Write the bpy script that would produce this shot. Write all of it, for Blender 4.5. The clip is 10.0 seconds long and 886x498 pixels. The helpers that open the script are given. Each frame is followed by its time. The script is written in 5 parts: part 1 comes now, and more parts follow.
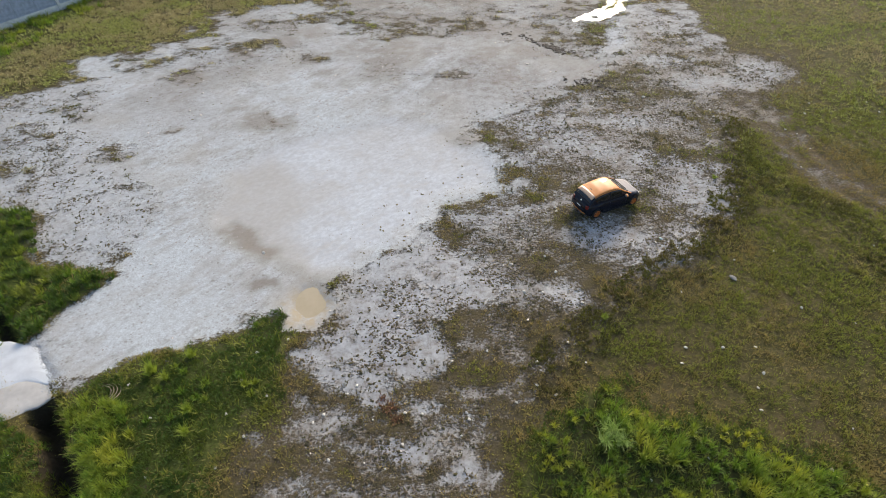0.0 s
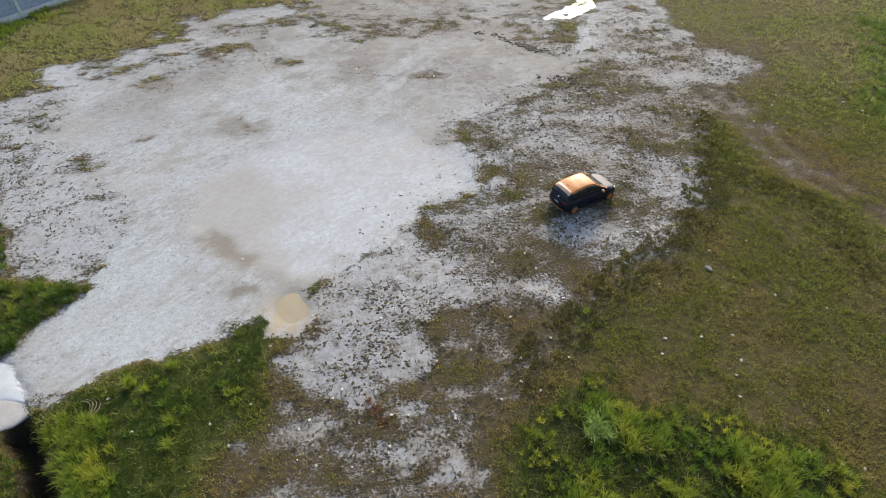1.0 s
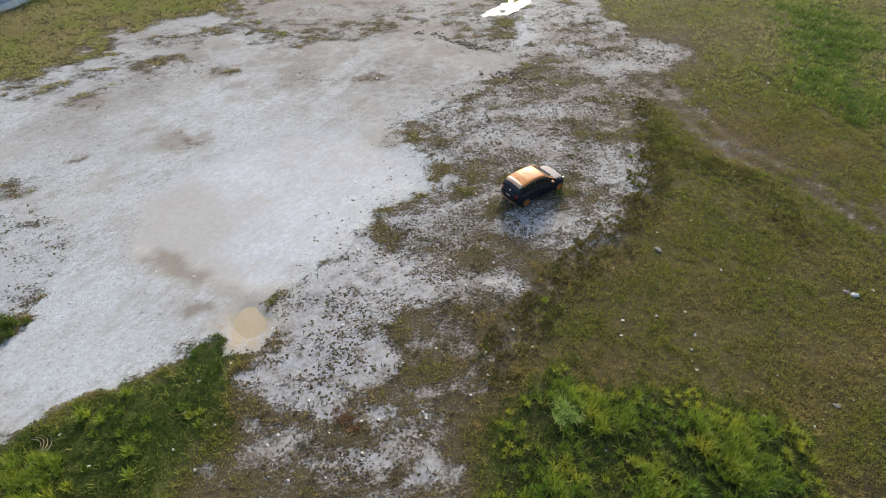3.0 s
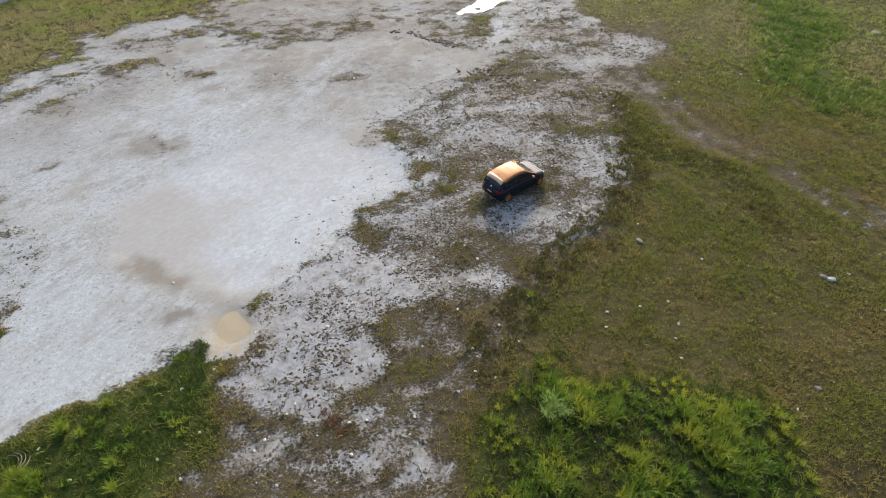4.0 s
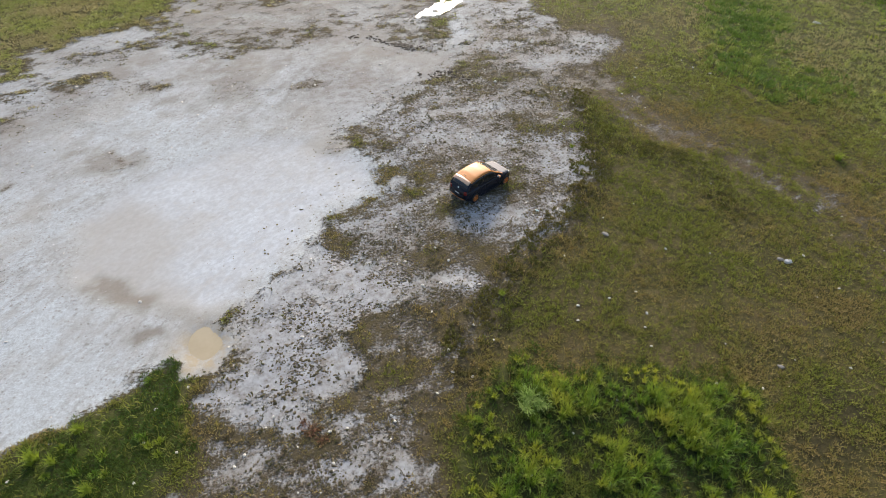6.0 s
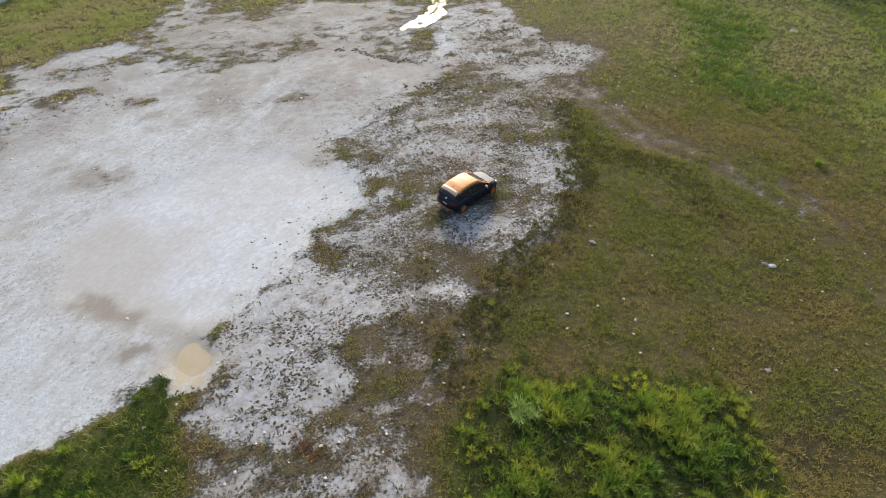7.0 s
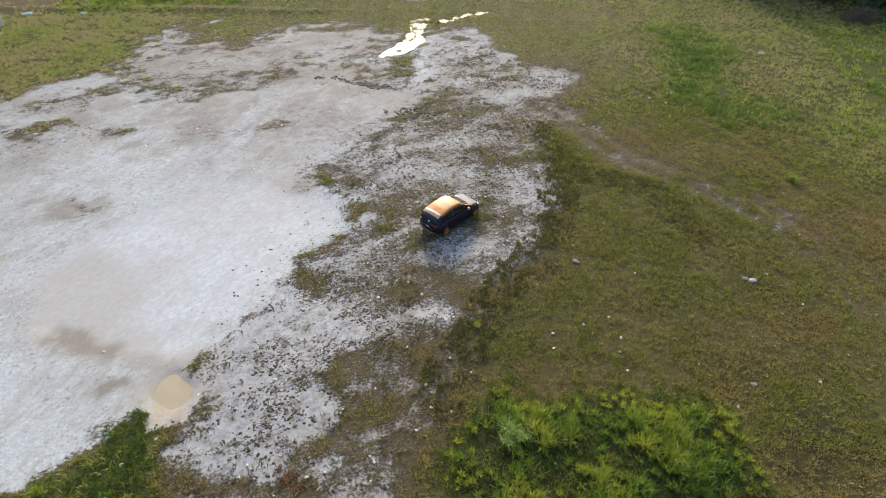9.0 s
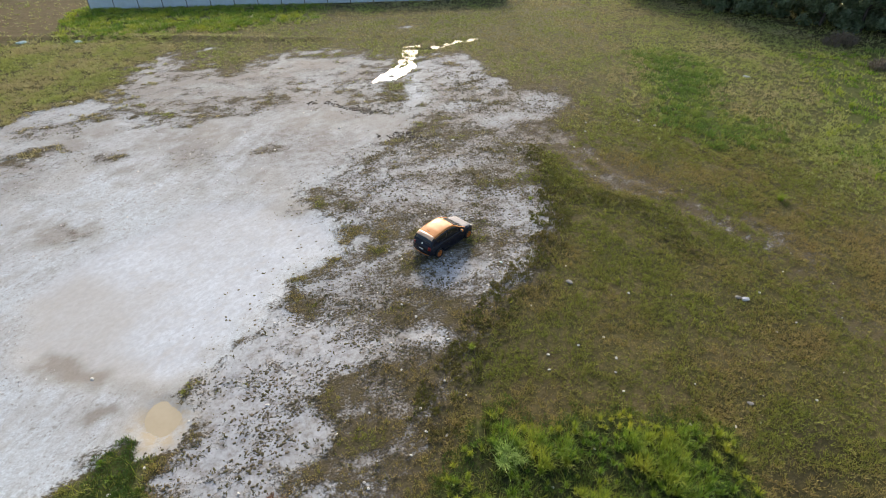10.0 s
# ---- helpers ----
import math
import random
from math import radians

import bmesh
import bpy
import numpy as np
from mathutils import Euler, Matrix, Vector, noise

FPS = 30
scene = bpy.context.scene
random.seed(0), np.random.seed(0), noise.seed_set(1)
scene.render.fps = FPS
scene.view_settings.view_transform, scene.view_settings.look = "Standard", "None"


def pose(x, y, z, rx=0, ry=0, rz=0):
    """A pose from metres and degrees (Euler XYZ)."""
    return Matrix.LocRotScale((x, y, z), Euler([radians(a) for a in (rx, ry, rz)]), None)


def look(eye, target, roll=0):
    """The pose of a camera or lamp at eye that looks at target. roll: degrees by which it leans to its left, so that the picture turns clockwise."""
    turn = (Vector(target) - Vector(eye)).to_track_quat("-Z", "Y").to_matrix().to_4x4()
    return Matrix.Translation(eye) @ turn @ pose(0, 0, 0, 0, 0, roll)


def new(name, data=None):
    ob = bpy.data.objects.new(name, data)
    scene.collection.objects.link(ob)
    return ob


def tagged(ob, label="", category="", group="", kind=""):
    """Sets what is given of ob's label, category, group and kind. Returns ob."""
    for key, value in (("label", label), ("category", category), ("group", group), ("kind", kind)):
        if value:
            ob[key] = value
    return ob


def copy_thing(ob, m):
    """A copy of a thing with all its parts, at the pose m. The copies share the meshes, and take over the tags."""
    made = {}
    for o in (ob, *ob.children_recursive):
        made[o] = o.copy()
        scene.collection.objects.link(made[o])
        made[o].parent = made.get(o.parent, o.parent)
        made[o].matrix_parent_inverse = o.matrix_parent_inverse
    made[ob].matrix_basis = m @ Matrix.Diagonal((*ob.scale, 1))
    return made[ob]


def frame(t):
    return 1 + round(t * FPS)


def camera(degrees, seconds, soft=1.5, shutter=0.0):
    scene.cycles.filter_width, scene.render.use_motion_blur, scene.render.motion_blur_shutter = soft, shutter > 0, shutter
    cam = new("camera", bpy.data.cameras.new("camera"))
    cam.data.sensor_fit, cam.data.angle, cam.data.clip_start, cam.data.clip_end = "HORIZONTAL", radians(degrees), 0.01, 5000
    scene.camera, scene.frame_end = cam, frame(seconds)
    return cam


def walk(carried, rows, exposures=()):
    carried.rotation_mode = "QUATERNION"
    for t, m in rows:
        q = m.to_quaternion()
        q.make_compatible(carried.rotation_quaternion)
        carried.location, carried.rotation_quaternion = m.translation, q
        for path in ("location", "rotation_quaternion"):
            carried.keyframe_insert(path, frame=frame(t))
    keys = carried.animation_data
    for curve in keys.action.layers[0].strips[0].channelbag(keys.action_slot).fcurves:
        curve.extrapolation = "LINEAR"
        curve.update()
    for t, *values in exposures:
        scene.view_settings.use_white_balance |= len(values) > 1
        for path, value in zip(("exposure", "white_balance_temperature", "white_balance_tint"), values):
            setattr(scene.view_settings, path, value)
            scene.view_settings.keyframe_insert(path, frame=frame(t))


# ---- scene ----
cam = camera(77.3, 10.0, soft=0.95)
# seconds, x, y, z, pitch, roll, yaw
PATH = [
    (0, 0.000, 0.000, 19.500, -43.607, 0.027, 0.000),
    (0.5, -0.017, -0.011, 19.517, -43.644, -0.013, -1.775),
    (1, -0.031, -0.017, 19.564, -43.646, 0.001, -2.854),
    (1.5, -0.049, -0.039, 19.587, -43.583, -0.017, -4.460),
    (2, -0.081, -0.057, 19.620, -43.552, -0.001, -6.512),
    (2.5, -0.105, -0.050, 19.599, -43.571, -0.025, -7.738),
    (4, -0.187, -0.045, 19.389, -43.580, -0.010, -11.787),
    (4.5, -0.193, -0.054, 19.316, -43.585, 0.002, -12.035),
    (5, -0.218, -0.060, 19.363, -43.598, 0.007, -12.946),
    (5.5, -0.253, -0.089, 19.468, -43.559, 0.042, -14.732),
    (7, -0.242, -0.122, 19.672, -42.497, 0.024, -17.666),
    (7.5, -0.238, -0.122, 19.687, -41.415, 0.022, -18.409),
    (8, -0.261, -0.137, 19.698, -40.544, -0.004, -19.600),
    (8.5, -0.267, -0.140, 19.646, -40.074, 0.024, -19.833),
    (9, -0.258, -0.122, 19.537, -39.941, -0.021, -19.906),
    (9.5, -0.264, -0.118, 19.457, -38.565, -0.055, -20.443),
    (10, -0.277, -0.160, 19.438, -37.472, -0.006, -20.794),
]
walk(cam, [(t, pose(x, y, z, 90 + pitch, roll, yaw)) for t, x, y, z, pitch, roll, yaw in PATH],
     [(0, 0.42), (5, 0.48), (10, 0.57)])

# ---- light: a low hazy sun ahead of the camera, thin cloud ----
SUN_AZ, SUN_EL = radians(17), radians(24)
world = bpy.data.worlds.new("world")
scene.world = world
world.use_nodes = True
wn = world.node_tree.nodes
sky = wn.new("ShaderNodeTexSky")
sky.sky_type, sky.sun_disc = "NISHITA", False
sky.sun_elevation, sky.sun_rotation = SUN_EL, SUN_AZ
sky.air_density, sky.dust_density, sky.ozone_density = 1.0, 2.8, 1.0
world.node_tree.links.new(sky.outputs[0], wn["Background"].inputs[0])
wn["Background"].inputs[1].default_value = 0.155
sun = new("sun", bpy.data.lights.new("sun", "SUN"))
sun.data.energy, sun.data.angle, sun.data.color = 1.9, radians(9), (1.0, 0.88, 0.72)
sun_dir = Vector((math.sin(SUN_AZ) * math.cos(SUN_EL), math.cos(SUN_AZ) * math.cos(SUN_EL), math.sin(SUN_EL)))
sun.matrix_world = look(sun_dir * 60, (0, 0, 0))


# ---- node helpers ----
class Nodes:
    """A material's node tree with short calls."""

    def __init__(self, name):
        self.mat = bpy.data.materials.new(name)
        self.mat.use_nodes = True
        self.n, self.l = self.mat.node_tree.nodes, self.mat.node_tree.links
        self.bsdf = self.n["Principled BSDF"]
        self.out = self.n["Material Output"]

    def put(self, socket, value):
        if isinstance(value, bpy.types.NodeSocket):
            self.l.new(value, socket)
        else:
            socket.default_value = value

    def attr(self, name):
        node = self.n.new("ShaderNodeAttribute")
        node.attribute_name = name
        return node

    def split(self, color):
        node = self.n.new("ShaderNodeSeparateColor")
        self.put(node.inputs[0], color)
        return node.outputs[0], node.outputs[1], node.outputs[2]

    def math(self, op, a, b=0.0, c=0.0, clamp=False):
        node = self.n.new("ShaderNodeMath")
        node.operation, node.use_clamp = op, clamp
        for socket, value in zip(node.inputs, (a, b, c)):
            self.put(socket, value)
        return node.outputs[0]

    def noise(self, scale, detail=4.0, rough=0.6, coords=None, stretch=None):
        node = self.n.new("ShaderNodeTexNoise")
        node.inputs["Scale"].default_value, node.inputs["Detail"].default_value = scale, detail
        node.inputs["Roughness"].default_value = rough
        self.put(node.inputs["Vector"], coords or self.coords(stretch))
        return node.outputs["Fac"]

    def voronoi(self, scale, feature="F1", coords=None):
        node = self.n.new("ShaderNodeTexVoronoi")
        node.feature = feature
        node.inputs["Scale"].default_value = scale
        self.put(node.inputs["Vector"], coords or self.coords())
        return node

    def coords(self, stretch=None):
        node = self.n.new("ShaderNodeTexCoord")
        if not stretch:
            return node.outputs["Object"]
        mapping = self.n.new("ShaderNodeMapping")
        mapping.vector_type = "TEXTURE"
        mapping.inputs["Scale"].default_value = [1 / v for v in stretch[:3]]
        mapping.inputs["Rotation"].default_value = (0, 0, stretch[3])
        self.l.new(node.outputs["Object"], mapping.inputs["Vector"])
        return mapping.outputs[0]

    def step(self, value, lo, hi):
        node = self.n.new("ShaderNodeMapRange")
        node.interpolation_type = "SMOOTHSTEP"
        for socket, v in zip(node.inputs, (value, lo, hi, 0.0, 1.0)):
            self.put(socket, v)
        return node.outputs[0]

    def mix(self, fac, a, b, blend="MIX"):
        node = self.n.new("ShaderNodeMix")
        node.data_type, node.blend_type = "RGBA", blend
        for socket, v in ((node.inputs[0], fac), (node.inputs[6], a), (node.inputs[7], b)):
            self.put(socket, (*v, 1.0) if isinstance(v, tuple) and len(v) == 3 else v)
        return node.outputs[2]

    def mixf(self, fac, a, b):
        node = self.n.new("ShaderNodeMix")
        for socket, v in ((node.inputs[0], fac), (node.inputs[2], a), (node.inputs[3], b)):
            self.put(socket, v)
        return node.outputs[0]

    def ramp(self, fac, stops):
        node = self.n.new("ShaderNodeValToRGB")
        while len(node.color_ramp.elements) < len(stops):
            node.color_ramp.elements.new(0.5)
        for e, (p, c) in zip(node.color_ramp.elements, stops):
            e.position, e.color = p, (*c, 1.0)
        self.put(node.inputs[0], fac)
        return node.outputs[0]

    def bump(self, height, strength=0.5, distance=0.05):
        node = self.n.new("ShaderNodeBump")
        node.inputs["Strength"].default_value, node.inputs["Distance"].default_value = strength, distance
        self.put(node.inputs["Height"], height)
        self.l.new(node.outputs[0], self.bsdf.inputs["Normal"])
        return node.outputs[0]

    def set(self, **values):
        for key, v in values.items():
            socket = self.bsdf.inputs[key.replace("_", " ")]
            self.put(socket, (*v, 1.0) if isinstance(v, tuple) and len(v) == 3 else v)
        return self.mat


def plain(name, color, rough=0.5, metal=0.0, coat=0.0, grain=12.0, vary=0.12, bump=0.0):
    """A surface of one colour with grain at two scales."""
    k = Nodes(name)
    fine, wide = k.noise(grain, 5), k.noise(grain * 0.13, 3)
    both = k.math("ADD", k.math("MULTIPLY", fine, 0.5), k.math("MULTIPLY", wide, 0.5))
    lo, hi = tuple(c * (1 - vary * 2) for c in color), tuple(min(1, c * (1 + vary * 2)) for c in color)
    k.set(Base_Color=k.ramp(both, [(0.3, lo), (0.7, hi)]), Metallic=metal, Coat_Weight=coat,
          Roughness=k.math("ADD", k.math("MULTIPLY", fine, 0.15), rough - 0.07, clamp=True))
    if bump:
        k.bump(fine, bump, 0.02)
    return k.mat


# ---- numbers for the ground: noise, areas, height ----
TABLE = np.random.RandomState(7).rand(256, 256)


def vnoise(x, y, seed=0):
    xi, yi = np.floor(x).astype(int), np.floor(y).astype(int)
    fx, fy = x - xi, y - yi
    fx, fy = fx * fx * (3 - 2 * fx), fy * fy * (3 - 2 * fy)
    g = lambda i, j: TABLE[(xi + i + seed * 37) % 256, (yi + j + seed * 91) % 256]
    return (g(0, 0) * (1 - fx) + g(1, 0) * fx) * (1 - fy) + (g(0, 1) * (1 - fx) + g(1, 1) * fx) * fy


def fbm(x, y, size, seed=0, octaves=4):
    total, amp, norm = 0, 1.0, 0
    for o in range(octaves):
        total = total + amp * vnoise(x / size * 2**o + o * 17.3, y / size * 2**o + o * 9.1, seed + o)
        norm, amp = norm + amp, amp * 0.55
    return total / norm


def smooth(lo, hi, v):
    t = np.clip((v - lo) / (hi - lo), 0, 1)
    return t * t * (3 - 2 * t)


def inside(poly, x, y):
    """Distance to the outline of an area, positive inside it."""
    best, odd = np.full(x.shape, 1e9), np.zeros(x.shape, bool)
    for (ax, ay), (bx, by) in zip(poly, poly[1:] + poly[:1]):
        ex, ey = bx - ax, by - ay
        t = np.clip(((x - ax) * ex + (y - ay) * ey) / (ex * ex + ey * ey), 0, 1)
        best = np.minimum(best, np.hypot(x - ax - t * ex, y - ay - t * ey))
        if by != ay:
            odd ^= ((ay > y) != (by > y)) & (x < ex * (y - ay) / (by - ay) + ax)
    return np.where(odd, best, -best)


def along(line, x, y):
    """Distance to a line."""
    best = np.full(x.shape, 1e9)
    for (ax, ay), (bx, by) in zip(line, line[1:]):
        ex, ey = bx - ax, by - ay
        t = np.clip(((x - ax) * ex + (y - ay) * ey) / (ex * ex + ey * ey), 0, 1)
        best = np.minimum(best, np.hypot(x - ax - t * ex, y - ay - t * ey))
    return best


# areas of the lot, metres
YARD_GRAVEL = [(-16.3, 12.4), (-17.0, 13.3), (-17.8, 14.4), (-17.2, 15.0), (-16.4, 17.0), (-15.7, 18.8), (-15.6, 20.9), (-16.2, 25.2), (-21.3, 29.6), (-24.6, 32.2), (-25.5, 39.5), (-20.8, 43.5), (-15.8, 45.3), (-11.3, 49.6), (-7.1, 48.0), (-4.1, 47.2), (0.1, 47.4), (4.5, 51.6), (8.3, 49.4), (12.2, 44.5), (10.0, 38.8), (7.0, 35.9), (6.8, 35.0), (4.5, 34.1), (2.1, 31.7), (3.4, 29.2), (4.1, 27.4), (3.5, 25.5), (0.5, 23.8), (-1.0, 22.3), (-2.4, 20.5), (-4.0, 18.9), (-5.3, 18.3), (-6.8, 16.1), (-8.4, 15.9), (-9.5, 15.0), (-11.8, 14.5), (-13.2, 13.7), (-14.7, 12.7)]
WEST_FLECKS = [(-36.0, 35.0), (-29.8, 37.1), (-27.4, 38.2), (-25.3, 40.0), (-21.1, 29.6), (-15.9, 25.5), (-15.5, 20.9), (-15.9, 19.2), (-18.2, 19.0), (-19.9, 19.2), (-21.3, 20.9), (-22.6, 22.3), (-26.0, 24.0), (-31.0, 28.0)]
NORTH_MIX = [(-22.0, 47.0), (-19.4, 51.5), (-14.9, 50.7), (-11.0, 52.6), (-11.0, 58.3), (-8.5, 62.2), (-6.4, 65.1), (-3.9, 61.9), (-1.1, 58.0), (2.9, 59.7), (8.4, 61.0), (12.7, 58.6), (15.2, 54.1), (12.2, 44.5), (5.4, 45.1), (-0.0, 46.6), (-8.9, 49.9), (-14.4, 47.5), (-18.5, 49.1)]
EAST_MIX = [(2.4, 31.5), (4.5, 34.4), (7.0, 35.2), (11.6, 38.1), (15.4, 43.4), (16.5, 49.8), (19.4, 55.4), (22.7, 55.4), (23.6, 48.6), (23.8, 44.0), (27.3, 42.9), (26.8, 40.4), (24.0, 36.8), (21.3, 34.8), (19.2, 31.9), (17.2, 27.4), (17.2, 25.5), (14.7, 22.3), (11.3, 19.2), (9.2, 18.4), (7.2, 18.1), (5.4, 15.4), (2.8, 14.2), (0.1, 13.6), (0.4, 16.1), (2.5, 16.7), (0.5, 20.5), (0.2, 23.4), (3.4, 24.9), (4.1, 27.4)]
WET_FLAT = [(0.2, 23.8), (-1.3, 22.3), (-4.0, 18.9), (-5.3, 18.2), (-5.0, 16.1), (-5.8, 14.8), (-6.4, 13.6), (-5.7, 12.3), (-4.1, 11.5), (-2.5, 11.2), (-1.9, 12.3), (0.1, 13.6), (-0.4, 14.8), (0.4, 16.1), (2.5, 16.6), (3.0, 18.0), (1.9, 20.1), (0.5, 20.5), (0.0, 21.8)]
NEAR_MIX = [(-5.8, 12.3), (-2.3, 11.1), (0.1, 13.5), (2.2, 12.0), (2.3, 10.1), (2.0, 6.5), (-6.4, 6.5), (-6.5, 8.6), (-8.0, 9.6), (-8.3, 10.8), (-6.2, 11.0)]
NORTHWEST_MIX = [(-28.6, 38.0), (-29.3, 42.1), (-26.5, 43.8), (-23.3, 45.3), (-21.7, 47.6), (-19.4, 49.9), (-18.4, 53.7), (-12.3, 55.4), (-7.1, 47.6), (-15.5, 44.2), (-20.5, 42.4), (-24.9, 38.2)]
NORTH_GAP = [(10.8, 37.5), (11.8, 44.5), (14.5, 50.0), (17.5, 55.0), (20.5, 56.0), (19.0, 48.0), (17.0, 41.5)]
SMOOTH_MUD = [(2.5, 44.4), (5.6, 46.3), (12.2, 44.5), (14.2, 41.2), (11.0, 37.4), (7.8, 35.6), (5.1, 34.9), (3.0, 36.5), (1.1, 40.1)]
BROAD_MIX = [(-7.0, 14.8), (-5.7, 16.1), (-5.0, 18.5), (-0.7, 22.7), (2.1, 25.2), (3.9, 26.8), (3.1, 30.5), (6.6, 35.6), (10.2, 40.0), (21.5, 44.0),
             (28.2, 43.5), (26.2, 39.1), (20.5, 34.1), (18.2, 27.4), (15.0, 22.3), (10.9, 18.5), (8.1, 16.1), (5.6, 13.6), (4.1, 11.5), (2.5, 10.1),
             (2.0, 7.0), (-6.5, 7.0), (-6.4, 10.1), (-5.6, 11.5), (-6.7, 13.3)]
# patches: place, half length, half width
POOLS = [(6.5, 31.7, 1.7, 1.5), (8.2, 30.5, 2.2, 1.5), (9.9, 29.3, 1.8, 1.0), (12.4, 32.9, 2.9, 0.9), (12.8, 28.2, 1.7, 0.9), (15.5, 27.9, 1.9, 1.1), (20.1, 38.1, 3.1, 1.7), (24.5, 39.9, 2.4, 2.4), (20.2, 50.5, 3.3, 4.8), (21.8, 46.2, 1.9, 2.7), (14.7, 24.7, 1.9, 2.2), (8.1, 21.4, 1.8, 1.3), (10.5, 20.3, 2.4, 1.5), (13.0, 20.9, 1.3, 1.4), (6.7, 25.7, 1.0, 0.5), (10.7, 26.0, 1.3, 0.8), (17.7, 41.9, 2.7, 1.3), (-4.1, 9.6, 1.0, 0.3), (-4.5, 8.4, 1.2, 0.4), (-1.0, 11.5, 1.1, 0.3), (1.0, 11.0, 1.0, 0.5), (-1.3, 9.6, 1.2, 0.4), (0.7, 8.6, 1.0, 0.4), (6.0, 17.4, 1.1, 0.6)]
MOSS = [(2.9, 30.4, 0.8, 1.2), (4.0, 28.0, 0.6, 0.8), (5.1, 25.8, 2.0, 1.4), (5.5, 22.6, 1.4, 1.1), (9.0, 24.7, 1.9, 1.4), (10.1, 23.6, 1.6, 0.8), (9.5, 31.9, 1.9, 0.7), (14.0, 39.8, 1.8, 1.3), (14.5, 29.2, 1.1, 1.0), (13.1, 31.2, 2.0, 0.7), (16.4, 29.7, 1.8, 0.8), (18.6, 31.2, 1.5, 1.6), (15.8, 36.3, 2.4, 1.0), (17.2, 33.8, 1.5, 0.8), (6.4, 35.0, 0.6, 0.6), (10.2, 37.4, 1.1, 0.9), (-0.9, 15.4, 0.7, 0.5), (-3.4, 13.2, 0.4, 0.2), (-5.2, 12.7, 0.7, 0.7), (-5.5, 17.6, 0.4, 0.8)]
MOSS_NEAR = [(1.2, 14.9, 1.2, 1.0), (1.7, 13.0, 1.2, 0.8), (5.6, 20.1, 1.7, 1.0), (3.2, 15.4, 1.8, 1.3), (0.8, 13.3, 1.2, 0.8), (-2.0, 10.3, 1.3, 0.5), (-3.7, 8.8, 0.6, 0.3), (-0.5, 9.0, 0.8, 0.5), (1.6, 9.6, 0.6, 0.9), (1.5, 16.7, 1.0, 0.7), (6.9, 19.5, 1.1, 0.8), (-5.9, 9.6, 1.3, 0.7)]
STAINS = [(-19.6, 28.0, 2.1, 1.0), (-18.7, 26.6, 0.8, 0.5), (-12.0, 32.9, 2.3, 1.6), (-13.8, 34.2, 1.4, 0.6), (-26.2, 34.8, 1.8, 1.0), (-24.5, 33.3, 1.0, 0.7), (-24.6, 41.9, 0.8, 0.8), (-7.4, 51.2, 2.3, 1.6), (-19.5, 39.5, 1.9, 1.5), (-17.7, 31.9, 0.7, 0.6), (-10.2, 42.9, 1.4, 1.3), (3.6, 32.2, 1.1, 1.0), (1.7, 30.8, 1.0, 0.8), (0.9, 39.2, 1.3, 0.9), (-13.7, 33.9, 1.4, 0.6), (9.6, 44.2, 1.9, 0.7), (8.5, 45.9, 3.5, 0.6), (1.2, 49.3, 3.5, 1.6), (-2.6, 60.8, 2.3, 1.8)]
FAR_PALE = [(-2.0, 65.6, 2.0, 0.8), (21.2, 66.0, 2.2, 0.7)]
OLIVE_WEST = [(-27.7, 30.9, 1.8, 1.7), (-26.1, 27.4, 1.7, 0.9), (-23.7, 25.8, 0.8, 0.6), (-22.5, 22.3, 1.7, 1.5)]
TALL = [(3.3, 9.4), (5.0, 11.7), (6.8, 12.2), (8.1, 11.0), (9.7, 11.0), (11.2, 10.2), (14.6, 9.0), (15.3, 7.8), (14.5, 6.2), (13.4, 3.0),
        (1.0, 3.0), (2.2, 6.0)]
LUSH_SOUTH = [(-15.2, 12.0), (-12.7, 13.6), (-11.3, 14.4), (-9.4, 14.7), (-8.4, 15.9), (-7.4, 16.7), (-6.4, 15.7), (-6.6, 14.5), (-6.7, 13.3), (-6.3, 12.0), (-7.5, 11.0), (-8.3, 9.9), (-8.1, 8.6), (-8.1, 6.2), (-11.6, 6.2), (-13.9, 10.1)]
LUSH_WEST = [(-26.4, 23.7), (-22.4, 23.3), (-21.1, 21.4), (-20.4, 19.4), (-18.0, 18.8), (-16.2, 19.0), (-15.7, 19.2), (-16.5, 17.2), (-17.2, 15.0), (-18.6, 14.8), (-20.8, 14.8)]
LUSH_EAST = [(40.5, 48.2), (44.5, 47.7), (44.7, 42.0), (40.2, 35.9), (38.2, 32.1), (40.0, 30.2), (37.0, 27.0), (32.2, 28.1), (31.6, 31.1), (31.5, 34.6)]
LUSH_FENCE = [(-18.0, 80.5), (-17.0, 88.3), (-6.6, 84.9), (11.9, 80.3), (10.4, 72.2), (-6.5, 76.1), (-14.9, 74.6)]
LUSH_FAR_EAST = [(55.0, 41.8), (66.1, 39.5), (39.2, 19.4), (46.7, 29.5)]
GREEN_NORTH = [(-23.6, 73.6), (-12.0, 69.3), (-9.0, 59.0), (-14.5, 54.0), (-30.0, 55.0), (-36.0, 66.0)]
DITCH_WEST = [(-20.0, 8.6), (-16.9, 10.3), (-15.7, 9.7), (-14.2, 7.8), (-13.2, 5.5), (-19.0, 5.5)]
GREEN_EAST = [(30.0, 34.0), (36.0, 50.0), (58.0, 54.0), (64.0, 30.0), (46.0, 18.0), (36.0, 24.0)]
LUSH_POSTS = [(-38.4, 47.7), (-34.4, 55.4), (-33.0, 54.0), (-34.0, 47.0), (-37.0, 44.0)]
BANK = [(4.2, 12.8), (4.9, 13.6), (6.7, 15.4), (8.7, 17.4), (11.4, 19.3), (14.3, 21.4), (16.5, 24.7), (18.7, 28.6), (19.1, 32.6)]
